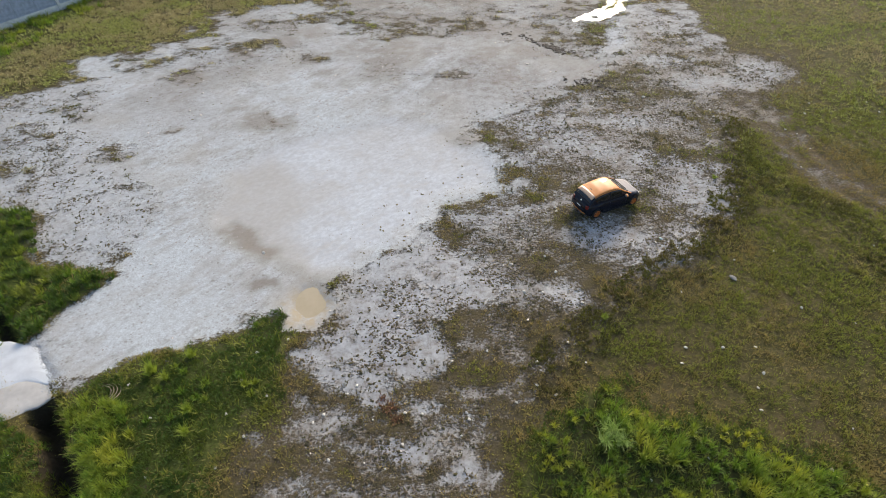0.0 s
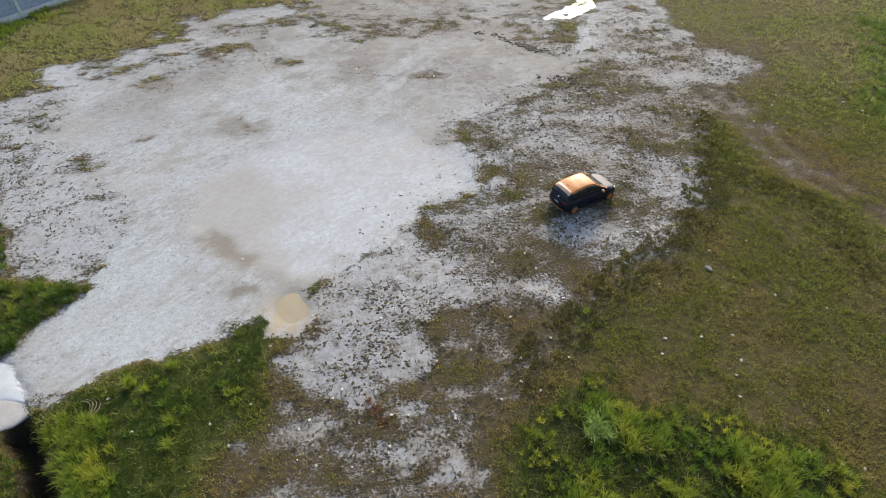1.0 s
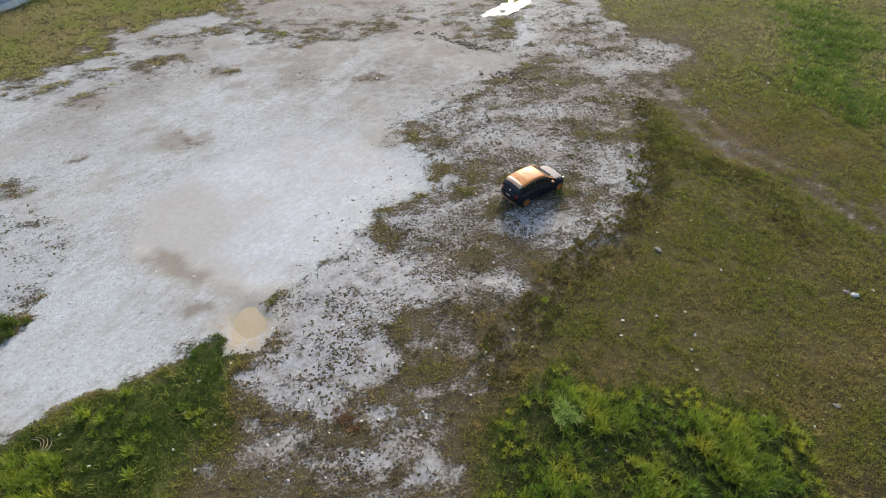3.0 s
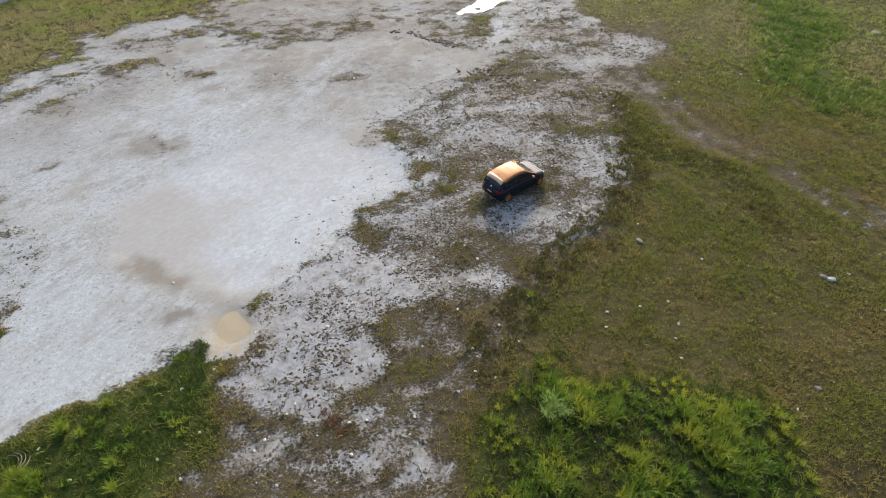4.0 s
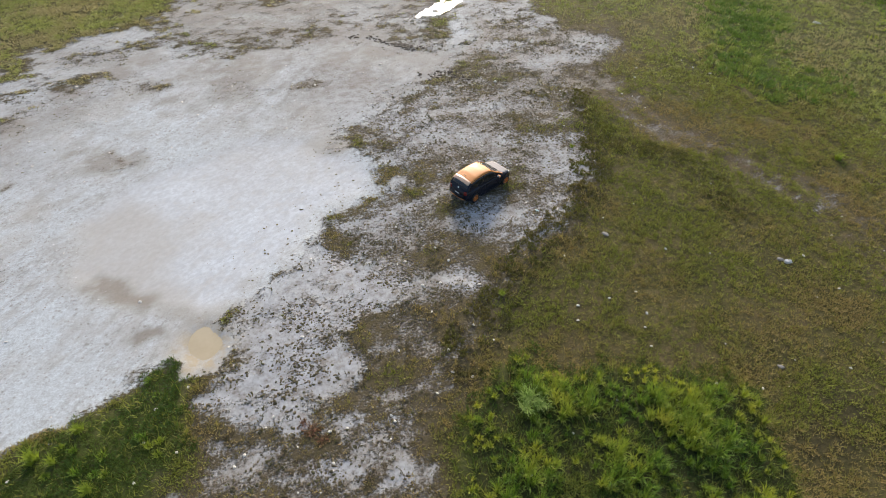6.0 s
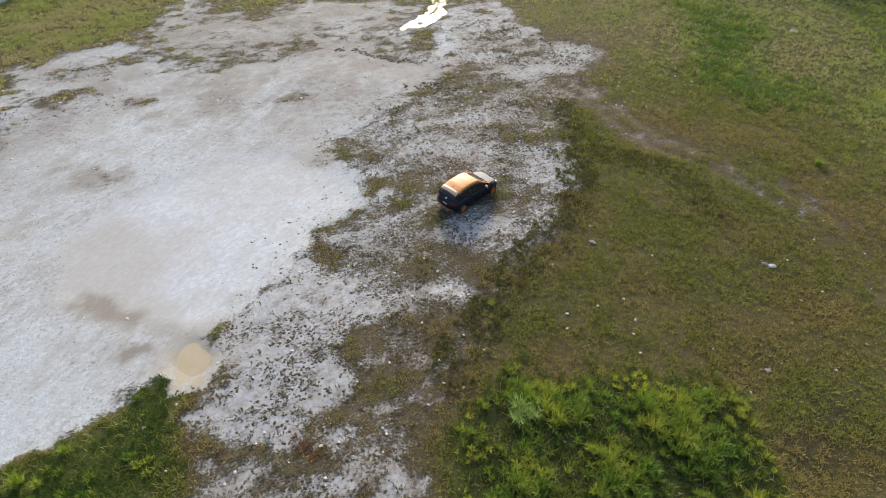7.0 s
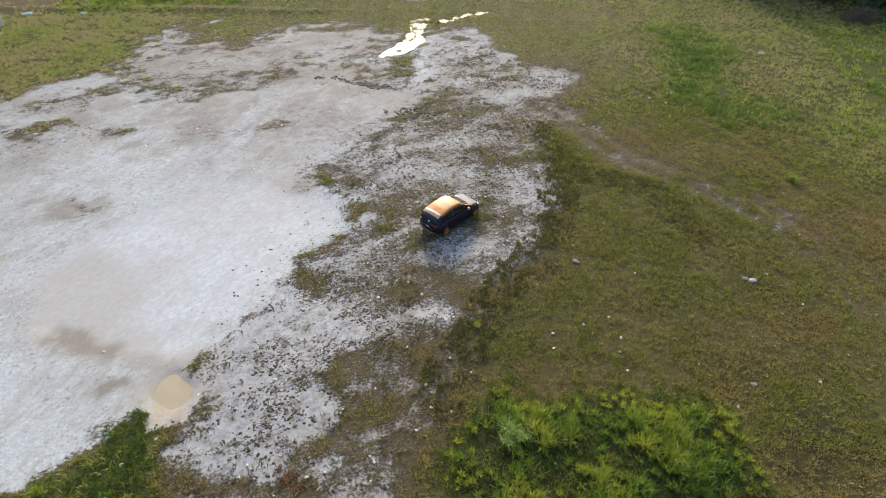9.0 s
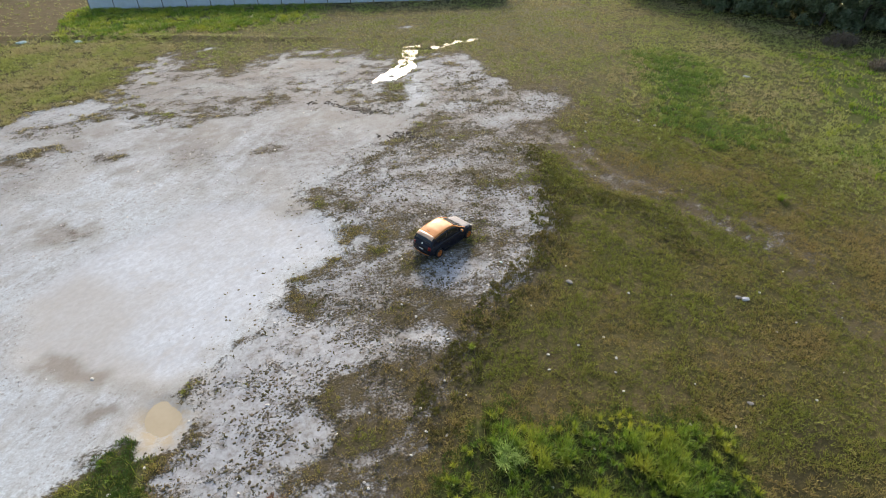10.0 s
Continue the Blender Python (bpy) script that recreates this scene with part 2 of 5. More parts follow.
BANK_SPUR = [(18.4, 29.0), (19.4, 26.2), (21.0, 24.0), (22.0, 21.5), (22.2, 19.0)]
TRACK = [(21.0, 36.0), (22.2, 32.6), (22.6, 28.7), (23.1, 26.0), (25.0, 23.1), (26.2, 19.9), (26.7, 17.7), (27.2, 16.2), (26.3, 12.8), (26.2, 10.8), (26.3, 9.7), (26.6, 6.0), (27.0, 0.0)]
TRACK_FAR = [(39.9, 56.0), (32.5, 37.4), (31.3, 30.7), (31.5, 24.0), (31.3, 17.4), (32.2, 14.1)]
# paler, browner grass and ground in the northwest
PALE_NORTH = [(-36.0, 40.0), (-26.0, 45.0), (-14.0, 49.0), (-9.0, 57.0), (-12.0, 70.0), (-30.0, 68.0), (-42.0, 50.0)]
FAR_SOIL = [(-32.8, 72.1), (-26.8, 99.1), (-18.7, 97.2), (-16.7, 88.7), (-18.3, 78.1), (-24.3, 77.0)]
MUD_HOLE = [(-6.2 + 0.60 * math.cos(k * math.tau / 20), 16.9 + 0.92 * math.sin(k * math.tau / 20)) for k in range(20)]
POOL = [(-13.6, 27.4), (-9.7, 31.2), (-4.0, 33.7), (0.6, 32.2), (2.4, 29.7), (3.9, 27.1), (2.5, 25.2), (0.2, 24.7), (-0.7, 22.7),
        (-2.7, 20.9), (-5.1, 18.7), (-6.5, 18.4), (-7.9, 19.3), (-10.1, 19.9), (-11.6, 21.1), (-12.5, 22.7)]
SILT = [(-13.2, 27.0), (-10.5, 28.4), (-7.6, 25.6), (-8.0, 22.0), (-6.2, 18.4), (-7.9, 19.3), (-10.1, 19.9), (-11.6, 21.1), (-12.5, 22.7)]
DARK_SILT = [(-12.0, 22.3), (-11.0, 22.5), (-8.8, 20.5), (-8.3, 19.6), (-9.8, 19.9), (-11.4, 20.9)]
FAR_PUDDLE = [(11.5, 50.3), (14.3, 53.0), (15.7, 54.0), (16.1, 56.8), (17.6, 59.0), (19.6, 59.2), (20.1, 57.4), (18.2, 55.6), (16.9, 52.9), (15.3, 51.3), (13.4, 50.2)]
FAR_TRICKLE = [(20.0, 57.4), (22.3, 58.2), (24.3, 59.0), (26.2, 58.6)]
DITCH = [(-10.0, 1.0), (-12.5, 6.5), (-13.1, 8.0), (-14.7, 10.1), (-16.0, 11.6), (-18.4, 14.2), (-19.6, 15.2), (-22.0, 17.6), (-30.0, 25.5)]
APRON = [(-23.4, 15.3), (-19.3, 14.7), (-18.3, 14.6), (-17.4, 14.3), (-16.8, 13.6), (-16.1, 13.0), (-15.9, 12.5), (-17.1, 12.5), (-17.8, 12.2), (-20.4, 11.0)]
APRON_STEP = [(-20.5, 11.1), (-18.0, 12.4), (-17.2, 12.8), (-16.2, 12.7), (-15.5, 12.0), (-16.0, 11.3), (-17.0, 10.8), (-19.5, 9.6)]
WHEEL_RUTS = [[(-3.4, 36.0), (0.8, 41.2), (3.5, 45.2), (6.1, 48.8), (11.0, 51.5)], [(-1.4, 35.6), (2.8, 40.5), (5.8, 44.4), (10.6, 47.8)]]
STEP_LINE = [(-34.0, 79.0), (-24.0, 76.5), (-14.0, 73.5), (-2.0, 69.0), (6.0, 65.0)]


def blobs(places, x, y):
    """Share of soft-edged oval patches at a place."""
    return np.maximum.reduce([smooth(1.35, 0.45, np.hypot((x - a) / max(rx, 0.3), (y - b) / max(ry, 0.3))) for a, b, rx, ry in places])


def fields(x, y):
    """What covers the ground at a place: shares from 0 to 1."""
    wx = x + 1.3 * (fbm(x, y, 2.6, 3) - 0.5) + 0.8 * (fbm(x, y, 0.8, 11, 2) - 0.5)
    wy = y + 1.3 * (fbm(x, y, 2.6, 5) - 0.5) + 0.8 * (fbm(x, y, 0.8, 13, 2) - 0.5)
    far = np.clip(y / 40, 0.5, 2)
    area = lambda poly, w=0.6, push=0.0: smooth(-w, w, inside(poly, wx, wy) / np.sqrt(far) + push)
    spots = lambda places: np.maximum.reduce([smooth(1.25, 0.35, np.hypot((wx - a) / 1.35, wy - b) / r) for a, b, r in places])
    north, rim = smooth(24, 36, y), inside(YARD_GRAVEL, wx, wy)
    core = area(YARD_GRAVEL, 0.6, 0.15) * (0.65 - 0.50 * north) + area(YARD_GRAVEL, 3.4, 0.5) * (0.35 + 0.50 * north)
    pools, moss = blobs(POOLS, wx, wy), np.maximum(blobs(MOSS, wx, wy), blobs(MOSS_NEAR, wx, wy))
    track = (0.4 + 0.6 * smooth(13, 22, y)) * smooth(2.7, 0.5, along(TRACK, wx, wy)) * smooth(0.22, 0.5, fbm(x, y, 1.4, 46))
    mud_flat = area(SMOOTH_MUD, 2.2)
    flats = np.maximum.reduce([area(EAST_MIX, 1.2), area(NEAR_MIX, 1.0), area(WET_FLAT, 1.0)])
    bare = np.maximum.reduce([0.98 * core, 0.76 * area(WEST_FLECKS, 1.0), 0.74 * area(NORTH_MIX, 3.4, 0.3), (0.52 + 0.08 * north) * area(EAST_MIX, 1.3), 0.84 * area(WET_FLAT, 1.2), 0.54 * area(NEAR_MIX, 1.2),
                              0.94 * mud_flat, 0.42 * track, 0.50 * blobs(FAR_PALE, wx, wy), 0.70 * area(NORTH_GAP, 1.8), 0.74 * area(NORTHWEST_MIX, 2.0), 0.35 * area(BROAD_MIX, 1.4), 0.72 * smooth(-4.5, 0.3, rim) * flats])
    bare = bare + np.clip(0.86 - bare, 0, 1) * 0.50 * pools
    stains = blobs(STAINS, wx, wy) * np.maximum(core, 0.5) * smooth(0.26, 0.55, fbm(x, y, 1.1, 33, 3))
    bare = bare - 0.24 * stains - 0.32 * blobs(OLIVE_WEST, wx, wy)
    bare = bare - 0.22 * moss * smooth(0.30, 0.56, 0.6 * fbm(x, y, 1.1, 35) + 0.4 * fbm(x, y, 0.4, 37, 2))
    loose = smooth(0.10, 0.35, bare) * smooth(1.0, 0.82, bare)
    bare = bare + loose * (0.75 * (fbm(x, y * 1.7, 2.3, 21) - 0.5) + 0.55 * (fbm(x, y * 1.5, 0.8, 27, 3) - 0.5) + 0.9 * smooth(34, 44, y) * (fbm(x, y * 1.3, 1.2, 39, 3) - 0.5)) + 0.08 * (fbm(x, y, 0.5, 29, 2) - 0.5)
    bare = bare - 0.26 * smooth(0.5, 0.72, fbm(x, y, 4.5, 31)) * core * smooth(-0.5, 2.5, -inside(POOL, x, y)) * smooth(18, 28, y)
    lush = np.maximum.reduce([area(TALL, 0.5), 0.9 * area(LUSH_SOUTH, 1.1), 0.9 * area(LUSH_WEST, 0.6), 0.8 * area(LUSH_EAST, 3.0), 0.8 * area(LUSH_FENCE, 1.2),
                              0.8 * area(LUSH_FAR_EAST, 1.5), area(LUSH_POSTS, 0.7), 0.2 * area(GREEN_NORTH, 2.5), 0.22 * blobs(OLIVE_WEST, wx, wy), 0.8 * area(DITCH_WEST, 0.5), 0.35 * area(GREEN_EAST, 4.0), 0.3 * blobs(MOSS, wx, wy)])
    bank = np.maximum(smooth(1.6, 0.2, along(BANK, wx, wy)), 0.85 * smooth(1.7, 0.3, along(BANK_SPUR, wx, wy)))
    ruts = np.maximum.reduce([smooth(0.42, 0.08, np.abs(along(line, x + 0.5 * (wx - x), y + 0.5 * (wy - y)) - 0.7)) for line in WHEEL_RUTS])
    soil = np.maximum.reduce([track, 0.7 * smooth(0.8, 0.2, along(TRACK_FAR, wx, wy)), 0.30 * area(PALE_NORTH, 4.0), area(FAR_SOIL, 1.5), 0.55 * area(NORTH_MIX, 3.5, 0.5) * smooth(0.30, 0.60, fbm(x, y * 1.6, 3.5, 50)), 0.8 * stains,
                              smooth(-0.5, 0.3, inside(DARK_SILT, x + 1.3 * (wx - x), y + 1.3 * (wy - y))) * smooth(0.2, 0.5, fbm(x, y, 1.2, 44)),
                              0.5 * spots([(9.8, 13.2, 2.3), (13.3, 10.6, 1.8), (16.2, 16.6, 1.6), (18.5, 11.0, 1.4)]),
                              0.50 * ruts * np.maximum(core, mud_flat) * smooth(0.36, 0.58, fbm(x, y, 1.7, 49)), 0.55 * mud_flat * smooth(0.36, 0.60, 0.6 * fbm(x, y, 4.0, 45) + 0.4 * fbm(x, y, 1.0, 48)),
                              0.70 * smooth(30, 44, y) * core * smooth(0.42, 0.62, 0.6 * fbm(x, y, 4.0, 45) + 0.4 * fbm(x, y, 1.0, 48)), 0.45 * smooth(0.7, 0.1, along([(-8.3, 19.8), (-6.6, 18.6), (-5.0, 18.4)], wx, wy)),
                              0.9 * smooth(0.75, 0.35, np.hypot((wx + 9.0) / 1.5 - 0.3 * (wy - 17.9), (wy - 17.9) / 0.7))])
    halo = smooth(-1.15, 0.1, inside(MUD_HOLE, x + 0.9 * (wx - x), y + 0.3 + 0.9 * (wy - y)))
    bare = np.maximum(bare, 0.92 * smooth(0.1, 0.7, halo))
    pool = area(POOL, 1.0, -0.7)
    mud = smooth(-0.55, 0.15, inside(MUD_HOLE, x + 0.45 * (wx - x), y + 0.45 * (wy - y)))
    silt = np.maximum(0.65 * smooth(-1.0, 1.0, inside(SILT, wx, wy)), 0.15 * smooth(-0.7, 0.5, inside(DARK_SILT, wx, wy)))
    wet = np.clip(0.22 * ruts * core * smooth(0.35, 0.6, fbm(x, y, 1.7, 49)) + 0.95 * area(BROAD_MIX, 3.2, 0.4) * smooth(1.5, -3.5, rim) + 0.60 * north * core * smooth(0.38, 0.60, fbm(x, y, 9.0, 47)) + 0.9 * flats * smooth(0.8, -2.6, rim)
                  + 0.4 * mud_flat + 0.35 * area(WEST_FLECKS, 1.0) + 0.6 * area(NORTH_MIX, 2.0), 0, 1)
    tan = np.maximum.reduce([mud, silt, 0.55 * smooth(1.1, 0.2, along([(-8.3, 19.8), (-6.6, 18.6), (-4.4, 18.4)], wx, wy)), 0.95 * smooth(1.6, 0.4, np.hypot((wx - 1.6) / 1.9, wy - 31.2)), 0.5 * stains,
                             0.30 * north * smooth(0.5, 0.68, fbm(x, y, 7.0, 43)) * core, 0.8 * smooth(-2.4, 0.2, inside(MUD_HOLE, wx, wy)) * np.maximum(core, 0.55), 0.5 * smooth(0.55, 0.75, fbm(x, y, 4.0, 41)) * core])
    pale = np.clip(0.9 * area(WET_FLAT, 1.5, 0.3) + 0.9 * smooth(-5.0, -0.5, rim) + 0.8 * pools + 0.15 * area(NEAR_MIX, 0.8) + 0.12 * area(EAST_MIX, 2.0) + 0.6 * area(WEST_FLECKS, 1.0) + 0.6 * blobs(FAR_PALE, wx, wy), 0, 1)
    film = np.clip(0.25 * pool + 0.8 * area(WET_FLAT, 1.5, 0.3) + 0.35 * area(NEAR_MIX, 0.8) + 0.55 * pools * smooth(24, 20, y), 0, 1)
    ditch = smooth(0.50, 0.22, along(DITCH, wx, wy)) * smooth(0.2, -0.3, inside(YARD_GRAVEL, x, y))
    # widened by a dark soil patch, and by shade painted between tall bunches
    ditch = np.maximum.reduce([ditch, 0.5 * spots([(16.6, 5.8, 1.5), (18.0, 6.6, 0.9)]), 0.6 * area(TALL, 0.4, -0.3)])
    return dict(bare=np.clip(bare, 0, 1), lush=lush, bank=bank, soil=soil, pool=pool, mud=mud, halo=halo, wet=wet, tan=tan, core=core, pale=pale, film=film, ditch=ditch)


def height(x, y, f=None):
    """The ground's height: nearly flat, with hollows, banks, ruts and the ditch."""
    f = f or fields(x, y)
    flat = np.clip(f["pool"] + f["mud"], 0, 1)
    z = 0.05 * fbm(x, y, 6, 51) + 0.035 * fbm(x, y, 0.7, 57, 2) * (1 - f["core"]) + 0.008 * fbm(x, y, 0.6, 59, 2)
    z = z + 0.16 * f["bank"] * fbm(x, y, 1.0, 61) + 0.07 * f["lush"]
    z = z - 0.06 * smooth(0.5, 0.1, np.abs(along(TRACK, x, y) - 0.75)) - 0.05 * smooth(0.5, 0.1, np.abs(along(TRACK_FAR, x, y) - 0.7))
    z = z * (1 - flat) - 0.035 * f["pool"] - 0.08 * f["mud"]
    puddle = np.maximum(smooth(-0.8, 0.3, inside(FAR_PUDDLE, x, y)), smooth(1.2, 0.3, along(FAR_TRICKLE, x, y)))
    z = z * (1 - 0.95 * puddle) - (0.05 - 0.42 * np.clip(fbm(x, y, 0.8, 67, 3) - 0.475, 0, 1)) * puddle
    d = along(DITCH, x + 1.1 * (fbm(x, y, 1.2, 71) - 0.5), y)
    crossing = np.maximum.reduce([inside(YARD_GRAVEL, x, y), inside(APRON, x, y), inside(APRON_STEP, x, y)])
    cast = smooth(-0.15, 0.35, np.maximum(inside(APRON, x, y), inside(APRON_STEP, x, y)))
    z = z * (1 - cast) - 0.05 * cast
    z = z - 1.2 * smooth(0.58, 0.22, d) * smooth(0.1, -0.25, crossing)
    side = (y - 73.5) + 0.38 * (x + 14) + 2.0 * (fbm(x, y, 6, 73) - 0.5)
    z = z + 0.22 * smooth(1.2, 0.0, np.abs(side - 0.9)) * smooth(9, 2, along(STEP_LINE, x, y)) * (side > -1)
    return z


def ground_z(x, y):
    return float(lookup(np.array([x], float), np.array([y], float))[1][0])


# ---- mesh helpers ----
def mesh_of(name, verts, faces_of, material, smooth_shade=False):
    """A mesh from arrays: faces_of is a list of index arrays, one row a face."""
    me = bpy.data.meshes.new(name)
    verts = np.asarray(verts, np.float32)
    me.vertices.add(len(verts))
    me.vertices.foreach_set("co", verts.ravel())
    loops = np.concatenate([f.ravel() for f in faces_of]).astype(np.int32)
    sizes = np.concatenate([np.full(len(f), f.shape[1], np.int32) for f in faces_of])
    me.loops.add(len(loops))
    me.loops.foreach_set("vertex_index", loops)
    me.polygons.add(len(sizes))
    me.polygons.foreach_set("loop_start", np.concatenate([[0], np.cumsum(sizes)[:-1]]).astype(np.int32))
    me.polygons.foreach_set("use_smooth", np.full(len(sizes), smooth_shade))
    me.update(calc_edges=True)
    if material:
        me.materials.append(material)
    return me


def values(me, name, array):
    """Numbers at the mesh's points, one or four each."""
    array = np.asarray(array, np.float32)
    if array.ndim == 1:
        me.attributes.new(name, "FLOAT", "POINT").data.foreach_set("value", array)
    else:
        me.attributes.new(name, "FLOAT_COLOR", "POINT").data.foreach_set("color", array.ravel())


def part(name, bm, material, parent=None, label="", round_=False):
    """Links a bmesh as one mesh object under a thing or a part."""
    me = bpy.data.meshes.new(name)
    for f in bm.faces:
        f.smooth = round_
    bm.to_mesh(me)
    bm.free()
    me.materials.append(material)
    ob = new(name, me)
    ob.parent = parent
    return tagged(ob, label)


def empty(name, m, label, category, group="", kind=""):
    ob = new(name)
    ob.empty_display_size = 0.3
    ob.matrix_world = m
    return tagged(ob, label, category, group, kind)


def box(bm, size, at=(0, 0, 0), bevel=0.0, turn=None):
    made = bmesh.ops.create_cube(bm, size=1, matrix=Matrix.Translation(at) @ (turn or Matrix()) @ Matrix.Diagonal((*size, 1)))["verts"]
    if bevel:
        edges = list({e for v in made for e in v.link_edges})
        bmesh.ops.bevel(bm, geom=edges, offset=bevel, segments=2, affect="EDGES", profile=0.6)
    return bm


def tube(bm, points, radii, sides=8):
    """A round bar through points."""
    rings = []
    for i, p in enumerate(points):
        p = Vector(p)
        d = (Vector(points[min(i + 1, len(points) - 1)]) - Vector(points[max(i - 1, 0)])).normalized()
        a = d.orthogonal().normalized()
        b = d.cross(a)
        rings.append([bm.verts.new(p + (a * math.cos(k * math.tau / sides) + b * math.sin(k * math.tau / sides)) * radii[i]) for k in range(sides)])
    for r, s in zip(rings, rings[1:]):
        for k in range(sides):
            bm.faces.new((r[k], r[(k + 1) % sides], s[(k + 1) % sides], s[k]))
    bm.faces.new(rings[0][::-1])
    bm.faces.new(rings[-1])
    return bm


def skin(bm, rows, closed=False):
    """Faces between rows of points."""
    vs = [[bm.verts.new(p) for p in row] for row in rows]
    for a, b in zip(vs, vs[1:]):
        n = len(a)
        for k in range(n if closed else n - 1):
            bm.faces.new((a[k], a[(k + 1) % n], b[(k + 1) % n], b[k]))
    return vs


# ---- materials ----
def stone_color(k):
    """Pale crushed stone: grain, mottling and dirtier stretches."""
    grain, fine = k.noise(13.0, 4, 0.75), k.noise(3.2, 5, 0.7)
    stone = k.ramp(k.math("ADD", k.math("MULTIPLY", grain, 0.6), k.math("MULTIPLY", fine, 0.4)),
                   [(0.30, (0.29, 0.285, 0.275)), (0.44, (0.475, 0.505, 0.515)), (0.56, (0.595, 0.64, 0.66)), (0.72, (0.78, 0.835, 0.86))])
    blotch = k.math("ADD", k.math("MULTIPLY", k.noise(0.14, 6, 0.75), 0.6), k.math("MULTIPLY", k.noise(0.9, 5, 0.7, stretch=(0.6, 1.4, 1, 0.8)), 0.4))
    return k.mix(k.step(blotch, 0.45, 0.62), stone, k.mix(0.62, stone, (0.38, 0.355, 0.32)))


def ground_material():
    k = Nodes("ground")
    bare, lush, tan = k.split(k.attr("cover").outputs["Color"])
    bank, soil, wet = k.split(k.attr("state").outputs["Color"])
    fine, mid, wide = k.noise(7.0, 6, 0.65), k.noise(1.7, 5, 0.6), k.noise(0.25, 3)
    grit, pebble = k.noise(28.0, 3, 0.7), k.voronoi(5.0)
    # bare ground shows where its share beats the clumps of growth
    fleck = k.noise(11.0, 3, 0.55)
    drift = k.noise(1.9, 6, 0.7, stretch=(0.75, 1.5, 1, 0.1))
    clump = k.math("ADD", k.math("ADD", k.math("MULTIPLY", fine, 0.32), k.math("MULTIPLY", fleck, 0.30)), k.math("MULTIPLY", drift, 0.38))
    share = k.math("ADD", bare, k.math("MULTIPLY", k.math("SUBTRACT", 0.5, clump), 2.6))
    open_ = k.step(share, 0.32, 0.70)
    # growth
    tussock = k.noise(3.0, 5, 0.7, stretch=(0.8, 1.4, 1, 0.2))
    # straw tones; the dark end is low-sun shade between tussocks, put into colour
    shaded_straw = k.ramp(k.math("ADD", k.math("ADD", k.math("MULTIPLY", fine, 0.35), k.math("MULTIPLY", tussock, 0.4)), k.math("MULTIPLY", wide, 0.25)),
                   [(0.38, (0.034, 0.032, 0.010)), (0.5, (0.100, 0.089, 0.028)), (0.60, (0.195, 0.152, 0.068))])
    green = k.ramp(fine, [(0.3, (0.04, 0.075, 0.010)), (0.7, (0.10, 0.16, 0.02))])
    growth = k.mix(k.math("MULTIPLY", lush, 0.75), shaded_straw, green)
    growth = k.mix(k.math("MULTIPLY", bank, 0.7), growth, (0.085, 0.075, 0.020))
    growth = k.mix(k.math("MULTIPLY", soil, k.step(mid, 0.35, 0.65)), growth, (0.17, 0.115, 0.065))
    growth = k.mix(k.step(grit, 0.35, 0.75), growth, k.mix(0.5, growth, (0.15, 0.13, 0.05)))
    # finer near-black noise darkens the ground between blades
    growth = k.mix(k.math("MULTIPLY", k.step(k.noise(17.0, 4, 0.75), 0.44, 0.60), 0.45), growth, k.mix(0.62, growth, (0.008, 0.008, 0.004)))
    edge = k.math("MULTIPLY", k.step(share, 0.05, 0.45), 0.8)
    growth = k.mix(k.math("MULTIPLY", k.math("MULTIPLY", wet, k.math("SUBTRACT", 1.0, lush)), k.mixf(mid, 0.35, 0.95)), growth, k.mix(fine, (0.066, 0.053, 0.026), (0.140, 0.110, 0.064)))
    growth = k.mix(edge, growth, k.mix(mid, (0.085, 0.067, 0.036), (0.145, 0.117, 0.086)))
    # near-black for mud and soil, plus shade put in ditch and tall grass
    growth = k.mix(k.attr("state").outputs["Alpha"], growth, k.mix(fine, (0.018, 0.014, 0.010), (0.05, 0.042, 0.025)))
    # bare ground: pale crushed stone, damp grey mud, tan silt
    stone = stone_color(k)
    dark_bits = k.math("MULTIPLY", k.math("MAXIMUM", k.step(pebble.outputs["Distance"], 0.30, 0.14), k.step(k.voronoi(2.6).outputs["Distance"], 0.26, 0.12)), k.step(k.noise(0.6, 6, 0.75), 0.42, 0.60))
    stone = k.mix(k.math("MULTIPLY", dark_bits, 0.6), stone, (0.24, 0.215, 0.18))
    mottle = k.math("MULTIPLY", k.step(k.noise(2.4, 6, 0.75, stretch=(0.7, 1.4, 1, 0.8)), 0.50, 0.64), k.step(k.noise(0.22, 4, 0.6), 0.40, 0.60))
    stone = k.mix(k.math("MULTIPLY", mottle, 0.65), stone, (0.27, 0.255, 0.235))
    damp = k.ramp(k.math("ADD", k.math("MULTIPLY", fine, 0.6), k.math("MULTIPLY", mid, 0.4)),
                  [(0.36, (0.41, 0.397, 0.372)), (0.48, (0.305, 0.282, 0.246)), (0.58, (0.20, 0.166, 0.128))])
    # pale damp mud; its bluish tone stands for sky mirrored in the film
    pale = k.ramp(k.math("ADD", k.math("MULTIPLY", fine, 0.4), k.math("MULTIPLY", mid, 0.6)),
                  [(0.38, (0.49, 0.505, 0.515)), (0.50, (0.40, 0.405, 0.405)), (0.62, (0.26, 0.24, 0.21))])
    damp = k.mix(k.math("MULTIPLY", k.attr("pale").outputs["Fac"], 0.9), damp, pale)
    calm = k.ramp(k.math("ADD", k.math("MULTIPLY", k.noise(1.6, 6, 0.7, stretch=(0.8, 1.25, 1, 0.75)), 0.5), k.math("MULTIPLY", k.noise(0.4, 6, 0.7), 0.5)),
                  [(0.36, (0.525, 0.52, 0.51)), (0.50, (0.595, 0.625, 0.655)), (0.64, (0.69, 0.735, 0.785))])
